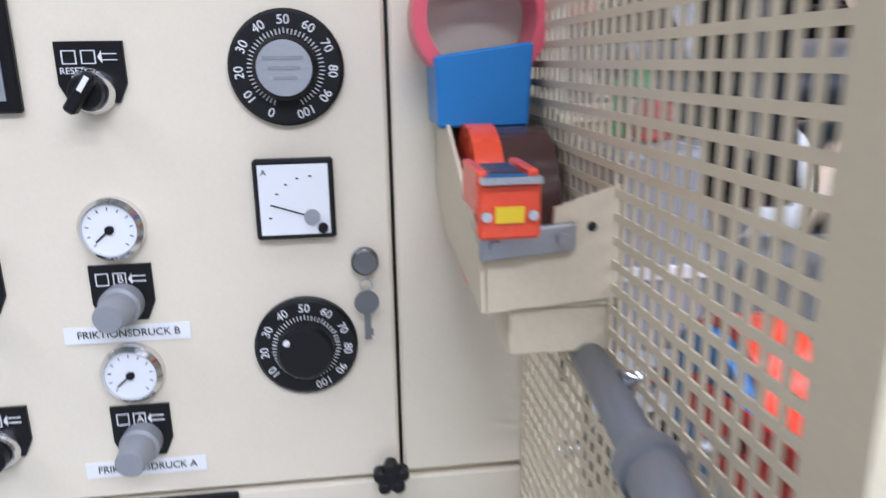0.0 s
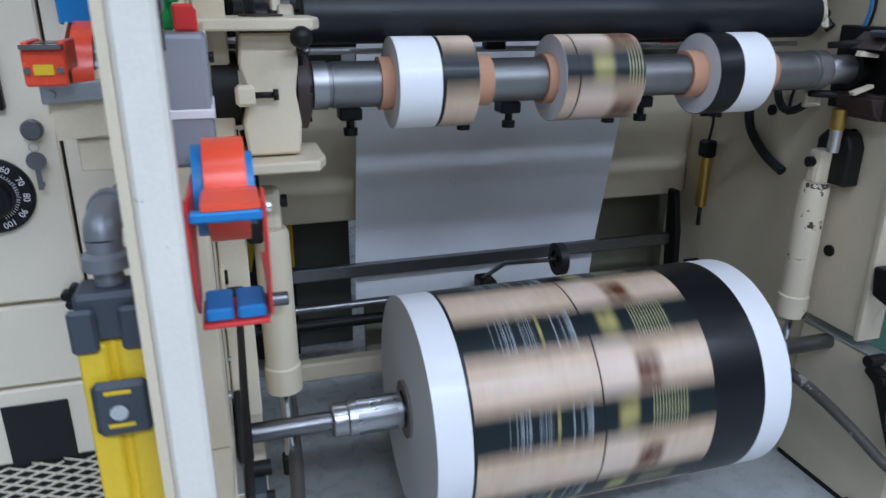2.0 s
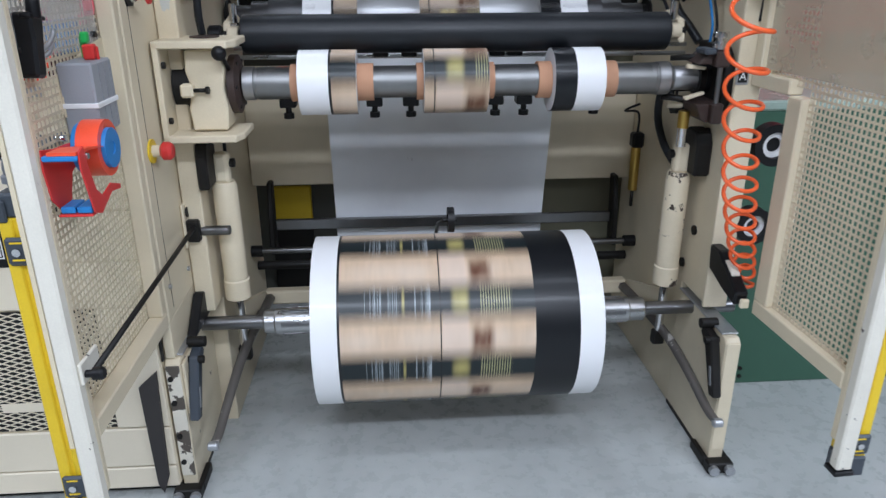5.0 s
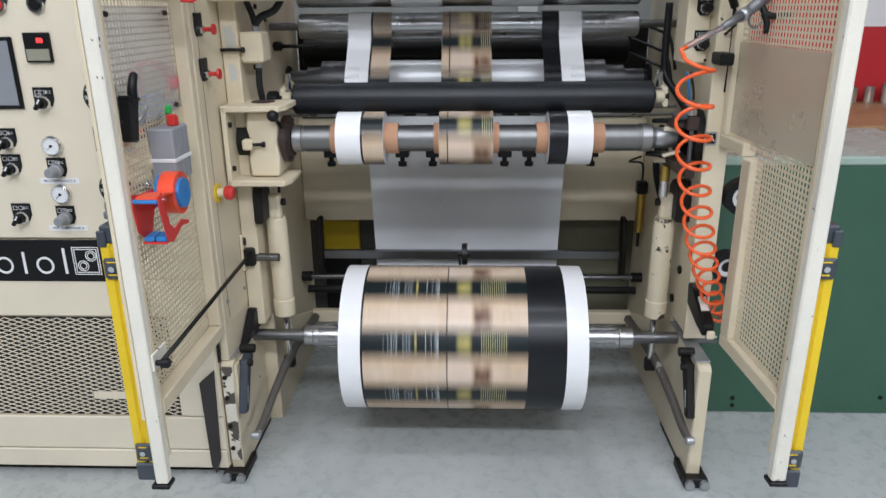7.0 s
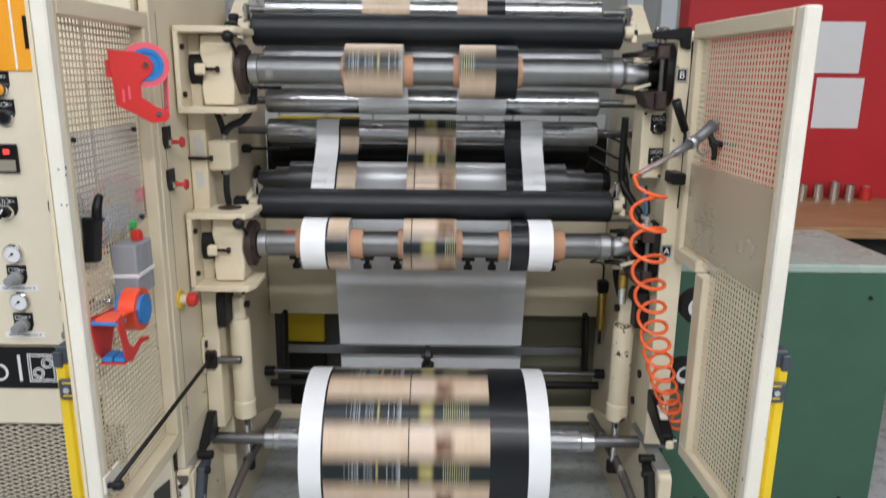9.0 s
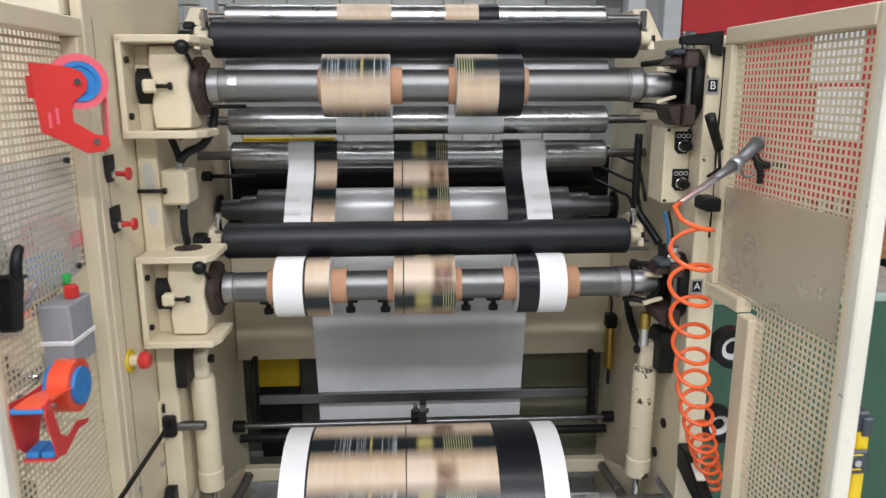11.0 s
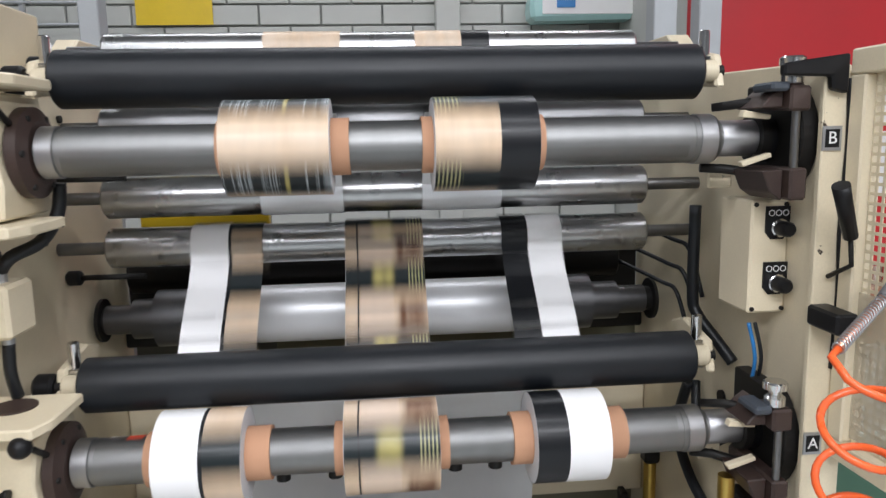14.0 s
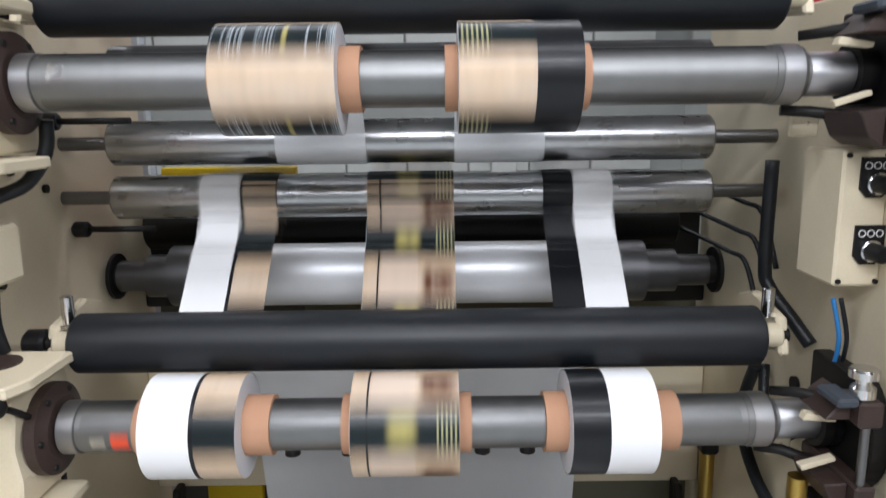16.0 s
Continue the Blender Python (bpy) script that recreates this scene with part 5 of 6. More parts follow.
# ---- control cabinet ----
FY = 0.645
cab = thing("control_cabinet", "cream steel control cabinet with instruments on its door", "cabinet", (0, 0, 0))
part("carcass", bm_box(-1.15, 0.162, FY + 0.004, 1.45, 0.03, 1.85, 0.004), "cream", cab)
part("plinth", bm_box(-1.14, 0.15, FY + 0.03, 1.44, 0.0, 0.029), "iron", cab)
door = part("door", bm_box(-0.75, 0.0295, FY - 0.010, FY + 0.0035, 0.80, 1.84, 0.003), "panel", cab, "pale cream instrument door")
part("edge_strip", bm_box(0.0335, 0.161, FY - 0.008, FY + 0.0035, 0.80, 1.84, 0.003), "panel", cab)
part("sign_panel", bm_box(-1.14, 0.161, FY - 0.006, FY + 0.0035, 0.676, 0.793, 0.003), "panel", cab)
part("blank_panel", bm_box(-1.14, 0.161, FY - 0.006, FY + 0.0035, 0.556, 0.671, 0.003), "panel", cab)
part("base_panel", bm_box(-1.14, 0.161, FY - 0.006, FY + 0.0035, 0.10, 0.215, 0.003), "panel", cab)
part("base_strip", bm_box(-1.14, 0.161, FY - 0.006, FY + 0.0035, 0.032, 0.096, 0.003), "panel", cab)
part("side_strip", bm_box(0.032, 0.161, FY - 0.006, FY + 0.0035, 0.219, 0.552, 0.003), "panel", cab)
# dark sheets standing in for the shade inside the vent and the opening
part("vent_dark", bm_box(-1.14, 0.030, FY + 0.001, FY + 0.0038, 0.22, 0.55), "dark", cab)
part("window_dark", bm_box(-0.101, -0.018, FY - 0.0085, FY - 0.0062, 0.556, 0.648), "dark", cab, "black square opening")
# dark strip in place of the shade in the door gap
part("door_gap", bm_box(0.029, 0.035, FY + 0.0005, FY + 0.0038, 0.80, 1.84), "iron", cab)
for z in (0.86, 1.30, 1.70):
    part("hinge", bm_cyl(0.007, z - 0.03, z + 0.03, "z", (-0.752, FY - 0.014, 0), 12), "zinc", cab)
# expanded metal vent
lines = []
x0, x1, z0, z1, dx, dz = -0.80, 0.030, 0.221, 0.551, 0.039, 0.0140
slope = dz / dx
c = z0 - slope * (x1 - x0)
while c < z1 + slope * (x1 - x0):
    for s in (1, -1):
        xa, xb = x0, x1
        f = (lambda x: c + slope * (x - x0)) if s > 0 else (lambda x: c + slope * (x1 - x))
        n = 60
        run = [(x0 + (x1 - x0) * i / n, f(x0 + (x1 - x0) * i / n)) for i in range(n + 1)]
        run = [p for p in run if z0 <= p[1] <= z1]
        if len(run) > 1:
            (ax, az), (bx, bz) = run[0], run[-1]
            lines.append(bm_prism([(ax, az - 0.0014), (bx, bz - 0.0014), (bx, bz + 0.0014), (ax, az + 0.0014)], "y", FY - 0.003 - 0.001 * s, FY - 0.0012 - 0.001 * s))
    c += dz
part("expanded_grille", joined(*lines), "panel", cab, "expanded metal vent grille")
part("grille_tag", bm_box(-0.233, -0.112, FY - 0.0070, FY - 0.0052, 0.279, 0.305, 0.0005), "panel", cab, "pale plate on the grille")
# sign with a plain white motif
sg = part("name_sign", bm_box(-0.64, -0.130, FY - 0.010, FY - 0.0062, 0.668, 0.795, 0.002), "black", cab, "black sign with pale shapes")
for k in range(7):
    x = -0.60 + 0.060 * k
    part("mark", bm_ring(0.026, 0.0195, FY - 0.0115, FY - 0.0101, "y", (x, 0, 0.718), 24) if k % 2 else bm_box(x - 0.004, x + 0.004, FY - 0.0115, FY - 0.0101, 0.692, 0.758 + 0.006 * (k % 4)), "printing", sg)
ya, yb = FY - 0.0115, FY - 0.0102
frames = []
for e in (0.0, 0.006):
    frames += [bm_box(-0.216 + e, -0.137 - e, ya, yb, 0.690 + e, 0.6925 + e), bm_box(-0.216 + e, -0.137 - e, ya, yb, 0.7715 - e, 0.774 - e), bm_box(-0.216 + e, -0.2135 + e, ya, yb, 0.693 + e, 0.771 - e), bm_box(-0.1395 - e, -0.137 - e, ya, yb, 0.693 + e, 0.771 - e)]
for x, z in ((-0.188, 0.717), (-0.162, 0.747)):
    frames += [bm_ring(0.0165, 0.014, ya, yb, "y", (x, 0, z), 24), bm_ring(0.011, 0.0085, ya, yb, "y", (x, 0, z), 24)]
bm = joined(*frames)
part("mark", bm, "printing", sg)
D0 = FY - 0.0101  # door face
os_ = part("orange_sign", bm_box(-0.30, -0.035, D0 - 0.004, D0 - 0.0004, 1.545, 1.74, 0.002), "orange", cab, "orange sign with dark bars")
part("bar", bm_box(-0.11, -0.10, D0 - 0.0052, D0 - 0.0041, 1.60, 1.68), "black", os_)
part("bar", bm_box(-0.14, -0.135, D0 - 0.0052, D0 - 0.0041, 1.55, 1.735), "white", os_)


def text_mesh(word, size, at, spin=0.0):
    cu = bpy.data.curves.new("digits", "FONT")
    cu.body, cu.size, cu.align_x, cu.align_y, cu.extrude = word, size, "CENTER", "CENTER", 0.0002
    tmp = bpy.data.objects.new("digits", cu)
    me = bpy.data.meshes.new_from_object(tmp)
    bpy.data.objects.remove(tmp)
    bm = bmesh.new()
    bm.from_mesh(me)
    bpy.data.meshes.remove(me)
    bm.transform(Matrix.Translation(at) @ Matrix.Rotation(radians(90), 4, "X") @ Matrix.Rotation(radians(spin), 4, "Z"))
    return bm


def dial(x, z, r, knob, face, first, label):
    d = part("dial", bm_lathe([(r, D0 - 0.0005), (r, D0 - 0.006), (r - 0.003, D0 - 0.009)], "y", (x, 0, z), 48), "black", cab, label)
    marks = []
    nums = range(first, 110, 10)
    for v in nums:
        a = radians(-158 + 316 * v / 100)
        marks.append(text_mesh(str(v), 0.0108, (x + (r - 0.0095) * math.sin(a), D0 - 0.0093, z + (r - 0.0095) * math.cos(a)), -math.degrees(a)))
    for i in range(51):
        a = radians(-158 + 316 * i / 50)
        rr = r - (0.0185 if i % 5 else 0.0178)
        marks.append(moved(bm_box(-0.0004, 0.0004, -0.0004, 0.0, -0.0022, 0.0022), Matrix.Translation((x + rr * math.sin(a), D0 - 0.0092, z + rr * math.cos(a))) @ Matrix.Rotation(a, 4, "Y")))
    part("scale", joined(*marks), "printing", d, "white numerals and ticks")
    k = part("dial_knob", bm_lathe([(knob, D0 - 0.0091), (knob, D0 - 0.022), (knob - 0.003, D0 - 0.026)], "y", (x, 0, z), 36), "black", d)
    if face:
        part("knob_face", bm_cyl(knob - 0.004, D0 - 0.0275, D0 - 0.0262, "y", (x, 0, z), 36), "zinc", d, "brushed metal knob face")
        for q in range(3):
            part("face_print", bm_box(x - 0.017 + 0.004 * q, x + 0.016 - 0.003 * q, D0 - 0.0283, D0 - 0.0276, z + 0.007 - 0.008 * q, z + 0.0095 - 0.008 * q), "grey", d)
    else:
        part("knob_dot", bm_cyl(0.003, D0 - 0.0275, D0 - 0.0262, "y", (x - 0.016, 0, z + 0.012), 12), "printing", d)
    return d


dial(-0.054, 1.197, 0.0482, 0.0265, True, 0, "large black round speed dial with white numerals")
dial(-0.0535, 0.9455, 0.0475, 0.026, False, 10, "black round dial with white numerals")
mt = part("panel_meter", bm_box(-0.089, -0.020, D0 - 0.012, D0 - 0.0005, 1.050, 1.121, 0.002), "black", cab, "square ammeter with white face")
part("meter_face", bm_box(-0.0845, -0.0245, D0 - 0.0135, D0 - 0.0121, 1.0545, 1.1165), "dialface", mt)
part("needle", bm_tube([(-0.040, D0 - 0.0142, 1.070), (-0.073, D0 - 0.0142, 1.081)], 0.0006, 6), "black", mt)
part("needle_hub", joined(bm_cyl(0.007, D0 - 0.016, D0 - 0.0136, "y", (-0.040, 0, 1.070), 20)), "zinc", mt)
part("meter_screw", bm_cyl(0.0045, D0 - 0.018, D0 - 0.0136, "y", (-0.031, 0, 1.060), 14), "black", mt)
ticks = []
for i in range(6):
    a = radians(180 - 18 * i)
    ticks.append(bm_box(-0.040 + 0.036 * math.cos(a) - 0.0012, -0.040 + 0.036 * math.cos(a) + 0.0012, D0 - 0.0142, D0 - 0.0136, 1.070 + 0.036 * math.sin(a) - 0.0006, 1.070 + 0.036 * math.sin(a) + 0.0006))
part("tick", joined(*ticks), "black", mt)
part("meter_letter", text_mesh("A", 0.007, (-0.0795, D0 - 0.0139, 1.110)), "black", mt)


def gauge(x, z, r=0.0275):
    g = part("pressure_gauge", bm_lathe([(r, D0 - 0.0005), (r, D0 - 0.010), (r - 0.004, D0 - 0.015), (r - 0.0045, D0 - 0.015), (r - 0.005, D0 - 0.011)], "y", (x, 0, z), 40), "chrome", cab, "round chrome pressure gauge")
    part("gauge_face", bm_cyl(r - 0.005, D0 - 0.0125, D0 - 0.0112, "y", (x, 0, z), 36), "dialface", g)
    part("needle", bm_tube([(x + 0.003, D0 - 0.0133, z + 0.003), (x - 0.012, D0 - 0.0133, z - 0.010)], 0.0008, 6), "black", g)
    part("needle_hub", bm_cyl(0.0038, D0 - 0.0145, D0 - 0.0126, "y", (x, 0, z), 14), "black", g)
    tk = []
    for i in range(11):
        a = radians(225 - 27 * i)
        tk.append(moved(bm_box(-0.0015, 0.0015, -0.0003, 0.0, -0.0004, 0.0004), Matrix.Translation((x + 0.0185 * math.cos(a), D0 - 0.0126, z + 0.0185 * math.sin(a))) @ Matrix.Rotation(-a, 4, "Y")))
    part("tick", joined(*tk), "black", g)


def symbol_plate(x, z, w=0.054, h=0.052, word=""):
    p = part("symbol_plate", bm_prism([(x - w / 2, z + h / 2), (x + w / 2, z + h / 2), (x + w / 2, z - h * 0.18), (x + w * 0.36, z - h / 2), (x - w * 0.36, z - h / 2), (x - w / 2, z - h * 0.18)], "y", D0 - 0.003, D0 - 0.0004), "black", cab, "black plate with white symbols")
    y0, y1, t = D0 - 0.0042, D0 - 0.0031, 0.0008
    za, zb = z + h * 0.14, z + h * 0.36
    for k in range(2):
        a = x - w * 0.40 + k * w * 0.28
        b = a + w * 0.21
        part("symbol", joined(bm_box(a, b, y0, y1, za, za + t), bm_box(a, b, y0, y1, zb - t, zb), bm_box(a, a + t, y0, y1, za + t, zb - t), bm_box(b - t, b, y0, y1, za + t, zb - t)), "printing", p)
    zm = (za + zb) / 2
    part("symbol", joined(bm_box(x + w * 0.16, x + w * 0.40, y0, y1, zm + 0.002, zm + 0.002 + t), bm_box(x + w * 0.16, x + w * 0.40, y0, y1, zm - 0.002 - t, zm - 0.002), bm_prism([(x + w * 0.12, zm), (x + w * 0.18, zm + 0.005), (x + w * 0.18, zm - 0.005)], "y", y0, y1)), "printing", p)
    if word:
        part("word", text_mesh(word, 0.0075, (x - w * 0.27, D0 - 0.0033, z + h * 0.03)), "printing", p)
    return p


def selector(x, z, word=""):
    p = symbol_plate(x, z + 0.012, 0.054, 0.05, word)
    part("selector_ring", bm_lathe([(0.0185, D0 - 0.0031), (0.0185, D0 - 0.010), (0.0155, D0 - 0.015)], "y", (x, 0, z - 0.003), 32), "chrome", p, "chrome ring")
    part("selector_knob", joined(bm_cyl(0.0135, D0 - 0.028, D0 - 0.0151, "y", (x, 0, z - 0.003), 24, 0.002), moved(bm_box(-0.005, 0.005, -0.012, 0.0, -0.018, 0.018, 0.002), Matrix.Translation((x, D0 - 0.0281, z - 0.003)) @ Matrix.Rotation(radians(35), 4, "Y"))), "black", p, "black selector knob")
    part("pointer", moved(bm_box(-0.002, 0.002, -0.001, 0.0, 0.002, 0.015), Matrix.Translation((x, D0 - 0.0403, z - 0.003)) @ Matrix.Rotation(radians(35), 4, "Y")), "white", p)


def regulator(x, z, word):
    p = symbol_plate(x, z + 0.005, 0.053, 0.052)
    part("letter", text_mesh(word, 0.010, (x, D0 - 0.0045, z + 0.018)), "printing", p)
    part("regulator_knob", bm_lathe([(0.0180, D0 - 0.0031), (0.0180, D0 - 0.018), (0.0150, D0 - 0.020), (0.0130, D0 - 0.046), (0.0115, D0 - 0.048)], "y", (x, 0, z - 0.004), 28), "knobgrey", p, "grey plastic regulator knob")
    lb = part("paper_label", bm_box(x - 0.056, x + 0.054, D0 - 0.0012, D0 - 0.0004, z - 0.042, z - 0.026), "white", cab, "white label strip with dark print")
    part("print", text_mesh("FRIKTIONSDRUCK " + word, 0.0098, (x, D0 - 0.0016, z - 0.034)), "black", lb)


selector(-0.2115, 1.184, "RESET")
gauge(-0.2115, 1.0655)
gauge(-0.211, 0.9305)
regulator(-0.211, 1.001, "B")
regulator(-0.2105, 0.865, "A")
selector(-0.336, 1.076)
selector(-0.336, 1.005)
selector(-0.336, 0.866)
wn = part("framed_window", bm_box(-0.40, -0.268, D0 - 0.008, D0 - 0.0005, 1.165, 1.350, 0.002), "black", cab, "black framed window")
part("pane", bm_box(-0.39, -0.278, D0 - 0.0095, D0 - 0.0081, 1.175, 1.340), "grey", wn)
lk = part("door_lock", bm_cyl(0.0125, D0 - 0.012, D0 - 0.0005, "y", (0.004, 0, 1.025), 24, 0.002), "steel", cab, "cylinder lock with a hanging key")
part("key_ring", bm_ring(0.006, 0.0048, D0 - 0.0145, D0 - 0.0135, "y", (0.004, 0, 1.005), 16), "zinc", lk)
part("key", joined(bm_cyl(0.0115, D0 - 0.0150, D0 - 0.0132, "y", (0.004, 0, 0.988), 18), bm_box(0.001, 0.007, D0 - 0.0150, D0 - 0.0132, 0.952, 0.978), bm_box(0.007, 0.009, D0 - 0.0150, D0 - 0.0132, 0.956, 0.962)), "steel", lk, "hanging metal key")
star = []
for k in range(5):
    a = radians(72 * k + 18)
    star.append(bm_cyl(0.0065, D0 - 0.022, D0 - 0.006, "y", (0.020 + 0.0115 * math.cos(a), 0, 0.806 + 0.0115 * math.sin(a)), 12, 0.002))
part("star_knob", joined(bm_cyl(0.0115, D0 - 0.021, D0 - 0.005, "y", (0.020, 0, 0.806), 16), *star), "black", cab, "black star knob")
ds = part("digital_display", bm_box(-0.235, -0.165, D0 - 0.010, D0 - 0.0005, 1.285, 1.360, 0.002), "iron", cab, "small digital display with red digits")
part("screen", bm_box(-0.230, -0.170, D0 - 0.0115, D0 - 0.0101, 1.325, 1.355), "black", ds)
part("digits", text_mesh("88", 0.018, (-0.190, D0 - 0.0118, 1.340)), "led", ds, "glowing red digits")
part("keys", bm_box(-0.230, -0.170, D0 - 0.0115, D0 - 0.0101, 1.29, 1.319), plain("olive_keys", (0.30, 0.29, 0.22), 0.5), ds)
for x, z, c, lb in ((-0.190, 1.505, "orange", "orange indicator lamp"), (-0.185, 1.435, "black", "black push button"), (-0.285, 1.435, "red", "red push button"), (-0.285, 1.505, "green", "green push button")):
    p = symbol_plate(x, z + 0.014, 0.052, 0.05)
    if c == "red":
        part("word", text_mesh("STOP", 0.011, (x, D0 - 0.0033, z + 0.030)), "printing", p)
    part("button_ring", bm_ring(0.021, 0.016, D0 - 0.012, D0 - 0.0031, "y", (x, 0, z - 0.006), 28), "chrome", p)
    part("button", bm_cyl(0.0158, D0 - 0.016, D0 - 0.0031, "y", (x, 0, z - 0.006), 24, 0.003), c, p, lb)

# ---- tape tray between panel and gate ----
o = thing("tape_tray", "beige sheet-metal tray holding a tape dispenser", "tray", (0.010, 0, 0.052))
part("lower_wedge", bm_prism([(0.57, 1.008), (0.412, 0.9972), (0.412, 0.966), (0.45, 0.962)], "x", 0.081, 0.148, 0.001), "mesh", o)
part("left_side", bm_prism([(0.634, 1.112), (0.56, 1.100), (0.41, 1.034), (0.405, 0.998), (0.57, 1.010), (0.634, 1.035)], "x", 0.062, 0.065), "mesh", o)
part("right_side", bm_prism([(0.634, 1.12), (0.56, 1.11), (0.41, 1.074), (0.405, 0.998), (0.57, 1.010), (0.634, 1.035)], "x", 0.148, 0.151), "mesh", o)
part("front", bm_prism([(0.0655, 1.032), (0.105, 1.036), (0.107, 1.062), (0.1475, 1.075), (0.1475, 1.004), (0.0655, 0.998)], "y", 0.405, 0.4085), "mesh", o)
part("bottom", bm_prism([(0.409, 0.998), (0.57, 1.010), (0.634, 1.035), (0.634, 1.039), (0.57, 1.014), (0.409, 1.002)], "x", 0.0655, 0.1475), "mesh", o)
part("zinc_strip", bm_prism([(0.060, 1.033), (0.118, 1.037), (0.118, 1.054), (0.060, 1.050)], "y", 0.397, 0.4045, 0.001), "zinc", o, "grey metal strip")
part("bolt", bm_cyl(0.004, 0.393, 0.3969, "y", (0.069, 0, 1.042), 10), "zinc", o)
part("bolt", bm_cyl(0.004, 0.393, 0.3969, "y", (0.110, 0, 1.045), 10), "zinc", o)
# dark disc on the sheet in place of a shaded hole
part("hole", bm_cyl(0.003, 0.404, 0.4049, "y", (0.130, 0, 1.050), 12), "dark", o)
o = thing("tape_dispenser", "orange hand tape dispenser with brown tape in the tray", "tape dispenser", (-0.005, -0.019, 0.096))
part("frame", joined(bm_box(0.070, 0.105, 0.392, 0.399, 1.008, 1.040, 0.002), bm_box(0.070, 0.076, 0.399, 0.45, 1.02, 1.046, 0.001), bm_box(0.099, 0.105, 0.399, 0.45, 1.02, 1.046, 0.001)), "redorange", o, "orange plastic frame")
part("blade", bm_box(0.071, 0.104, 0.386, 0.399, 1.040, 1.044), "chrome", o)
part("label", bm_box(0.079, 0.095, 0.390, 0.392, 1.018, 1.027), "yellow", o)
part("screw", bm_cyl(0.003, 0.389, 0.392, "y", (0.074, 0, 1.022), 10), "chrome", o)
part("screw", bm_cyl(0.003, 0.389, 0.392, "y", (0.100, 0, 1.022), 10), "chrome", o)
part("brake_pad", bm_box(0.077, 0.098, 0.402, 0.44, 1.034, 1.0445, 0.002), "browntape", o)
part("tape_roll", bm_ring(0.060, 0.038, 0.1105, 0.150, "x", (0, 0.563, 0.994), 40), "browntape", o, "roll of brown tape")
part("orange_drum", bm_ring(0.0635, 0.036, 0.089, 0.110, "x", (0, 0.563, 0.994), 40), "redorange", o)
o = thing("tape_holder", "blue block holding a roll of pink tape", "tape holder", (0.0, 0, 0.034))
part("block", bm_prism([(0.066, 1.115), (0.138, 1.115), (0.142, 1.18), (0.064, 1.17)], "y", 0.56, 0.63, 0.002), "blue", o)
part("tape_ring", bm_ring(0.055, 0.044, 0.575, 0.625, "y", (0.104, 0, 1.20), 48), "pink", o, "upright ring of pink tape")
# dark filler that stands in for the shade between cabinet and column
solid("edge_gap", bm_box(0.1635, 0.1672, 0.65, 0.664, 0.40, 1.70), "dark", "dark strip standing in for shade in the gap between cabinet and gate hinge", "strip")
o = solid("rubber_sheet", bm_prism([(0.112, 0.050), (0.124, 0.022), (0.142, 0.075), (0.154, 0.385), (0.106, 0.342)], "y", 0.626, 0.636, 0.001), chipped("peeling_dark_paint", (0.035, 0.031, 0.030), (0.55, 0.48, 0.36), 0.66, 0.6), "dark rubber flap on the cabinet corner", "flap")

# ---- background ----
o = thing("green_cabinet", "green enamelled steel cabinet with a pale top", "cabinet")
part("body", bm_box(1.74, 2.51, 1.06, 1.62, 0.0, 0.915, 0.004), "green", o)
part("top", bm_box(1.735, 2.52, 1.055, 1.63, 0.9155, 0.945, 0.006), "greentop", o, "green top with its pale reflection put into the colour")
for x, z in ((2.40, 0.068), (1.877, 0.060), (1.879, 0.030), (2.40, 0.83)):
    part("screw", bm_cyl(0.007, 1.055, 1.0598, "y", (x, 0, z), 12), "iron", o)
for x, z, r in ((1.725, 0.875, 0.055), (1.705, 0.655, 0.050)):
    w = thing("clamp_wheel", "black round clamp wheel with a white ring beside the frame", "wheel", (x, 0.83, z), "clamp wheels")
    part("rim", bm_ring(r, r * 0.62, -0.03, 0.009, "y", n=36), "black", w)
    part("ring", bm_ring(r * 0.60, r * 0.36, -0.02, 0.005, "y", n=32), "white", w, "white ring")
    part("hub", bm_cyl(r * 0.35, -0.012, 0.005, "y", n=24), "black", w)
    part("stub", bm_cyl(0.012, 0.005, 0.03, "y", n=16), "iron", w)
    part("bracket", bm_box(1.6605 - x, 0.02, 0.03, 0.05, -0.02, 0.02, 0.003), "iron", w)
o = thing("workbench", "wooden topped workbench against the red wall", "workbench")
part("top", bm_box(2.2, 4.8, 1.67, 2.44, 0.897, 0.947, 0.004), "wood", o, "worn wooden bench top")
part("leg", bm_box(2.25, 2.33, 1.72, 1.80, 0, 0.8965), "iron", o)
part("leg", bm_box(4.65, 4.73, 1.72, 1.80, 0, 0.8965), "iron", o)
part("leg", bm_box(2.25, 2.33, 2.32, 2.40, 0, 0.8965), "iron", o)
part("leg", bm_box(4.65, 4.73, 2.32, 2.40, 0, 0.8965), "iron", o)
part("apron", bm_box(2.35, 4.6, 1.75, 1.78, 0.70, 0.8965), "dark", o)
for k, (x, h, c) in enumerate(((2.705, 0.074, "red"), (2.79, 0.074, "chrome"), (2.872, 0.076, "chrome"), (2.954, 0.090, "chrome"), (3.034, 0.074, "chrome"), (3.118, 0.070, "red"))):
    w = thing("tin_can", "red tin can on the bench" if c == "red" else "bare metal tin can on the bench", "can", (x, 2.37, 0.9475), "tins on the bench")
    part("body", bm_cyl(0.027, 0.0, h, "z", n=28), c, w)
    part("rim", bm_ring(0.028, 0.024, h, h + 0.003, "z", n=28), "chrome", w)
o = solid("green_sponge", bm_box(3.32, 3.53, 2.30, 2.42, 0.9475, 1.007, 0.015, 2), "green", "green cloth bundle on the bench", "cloth")
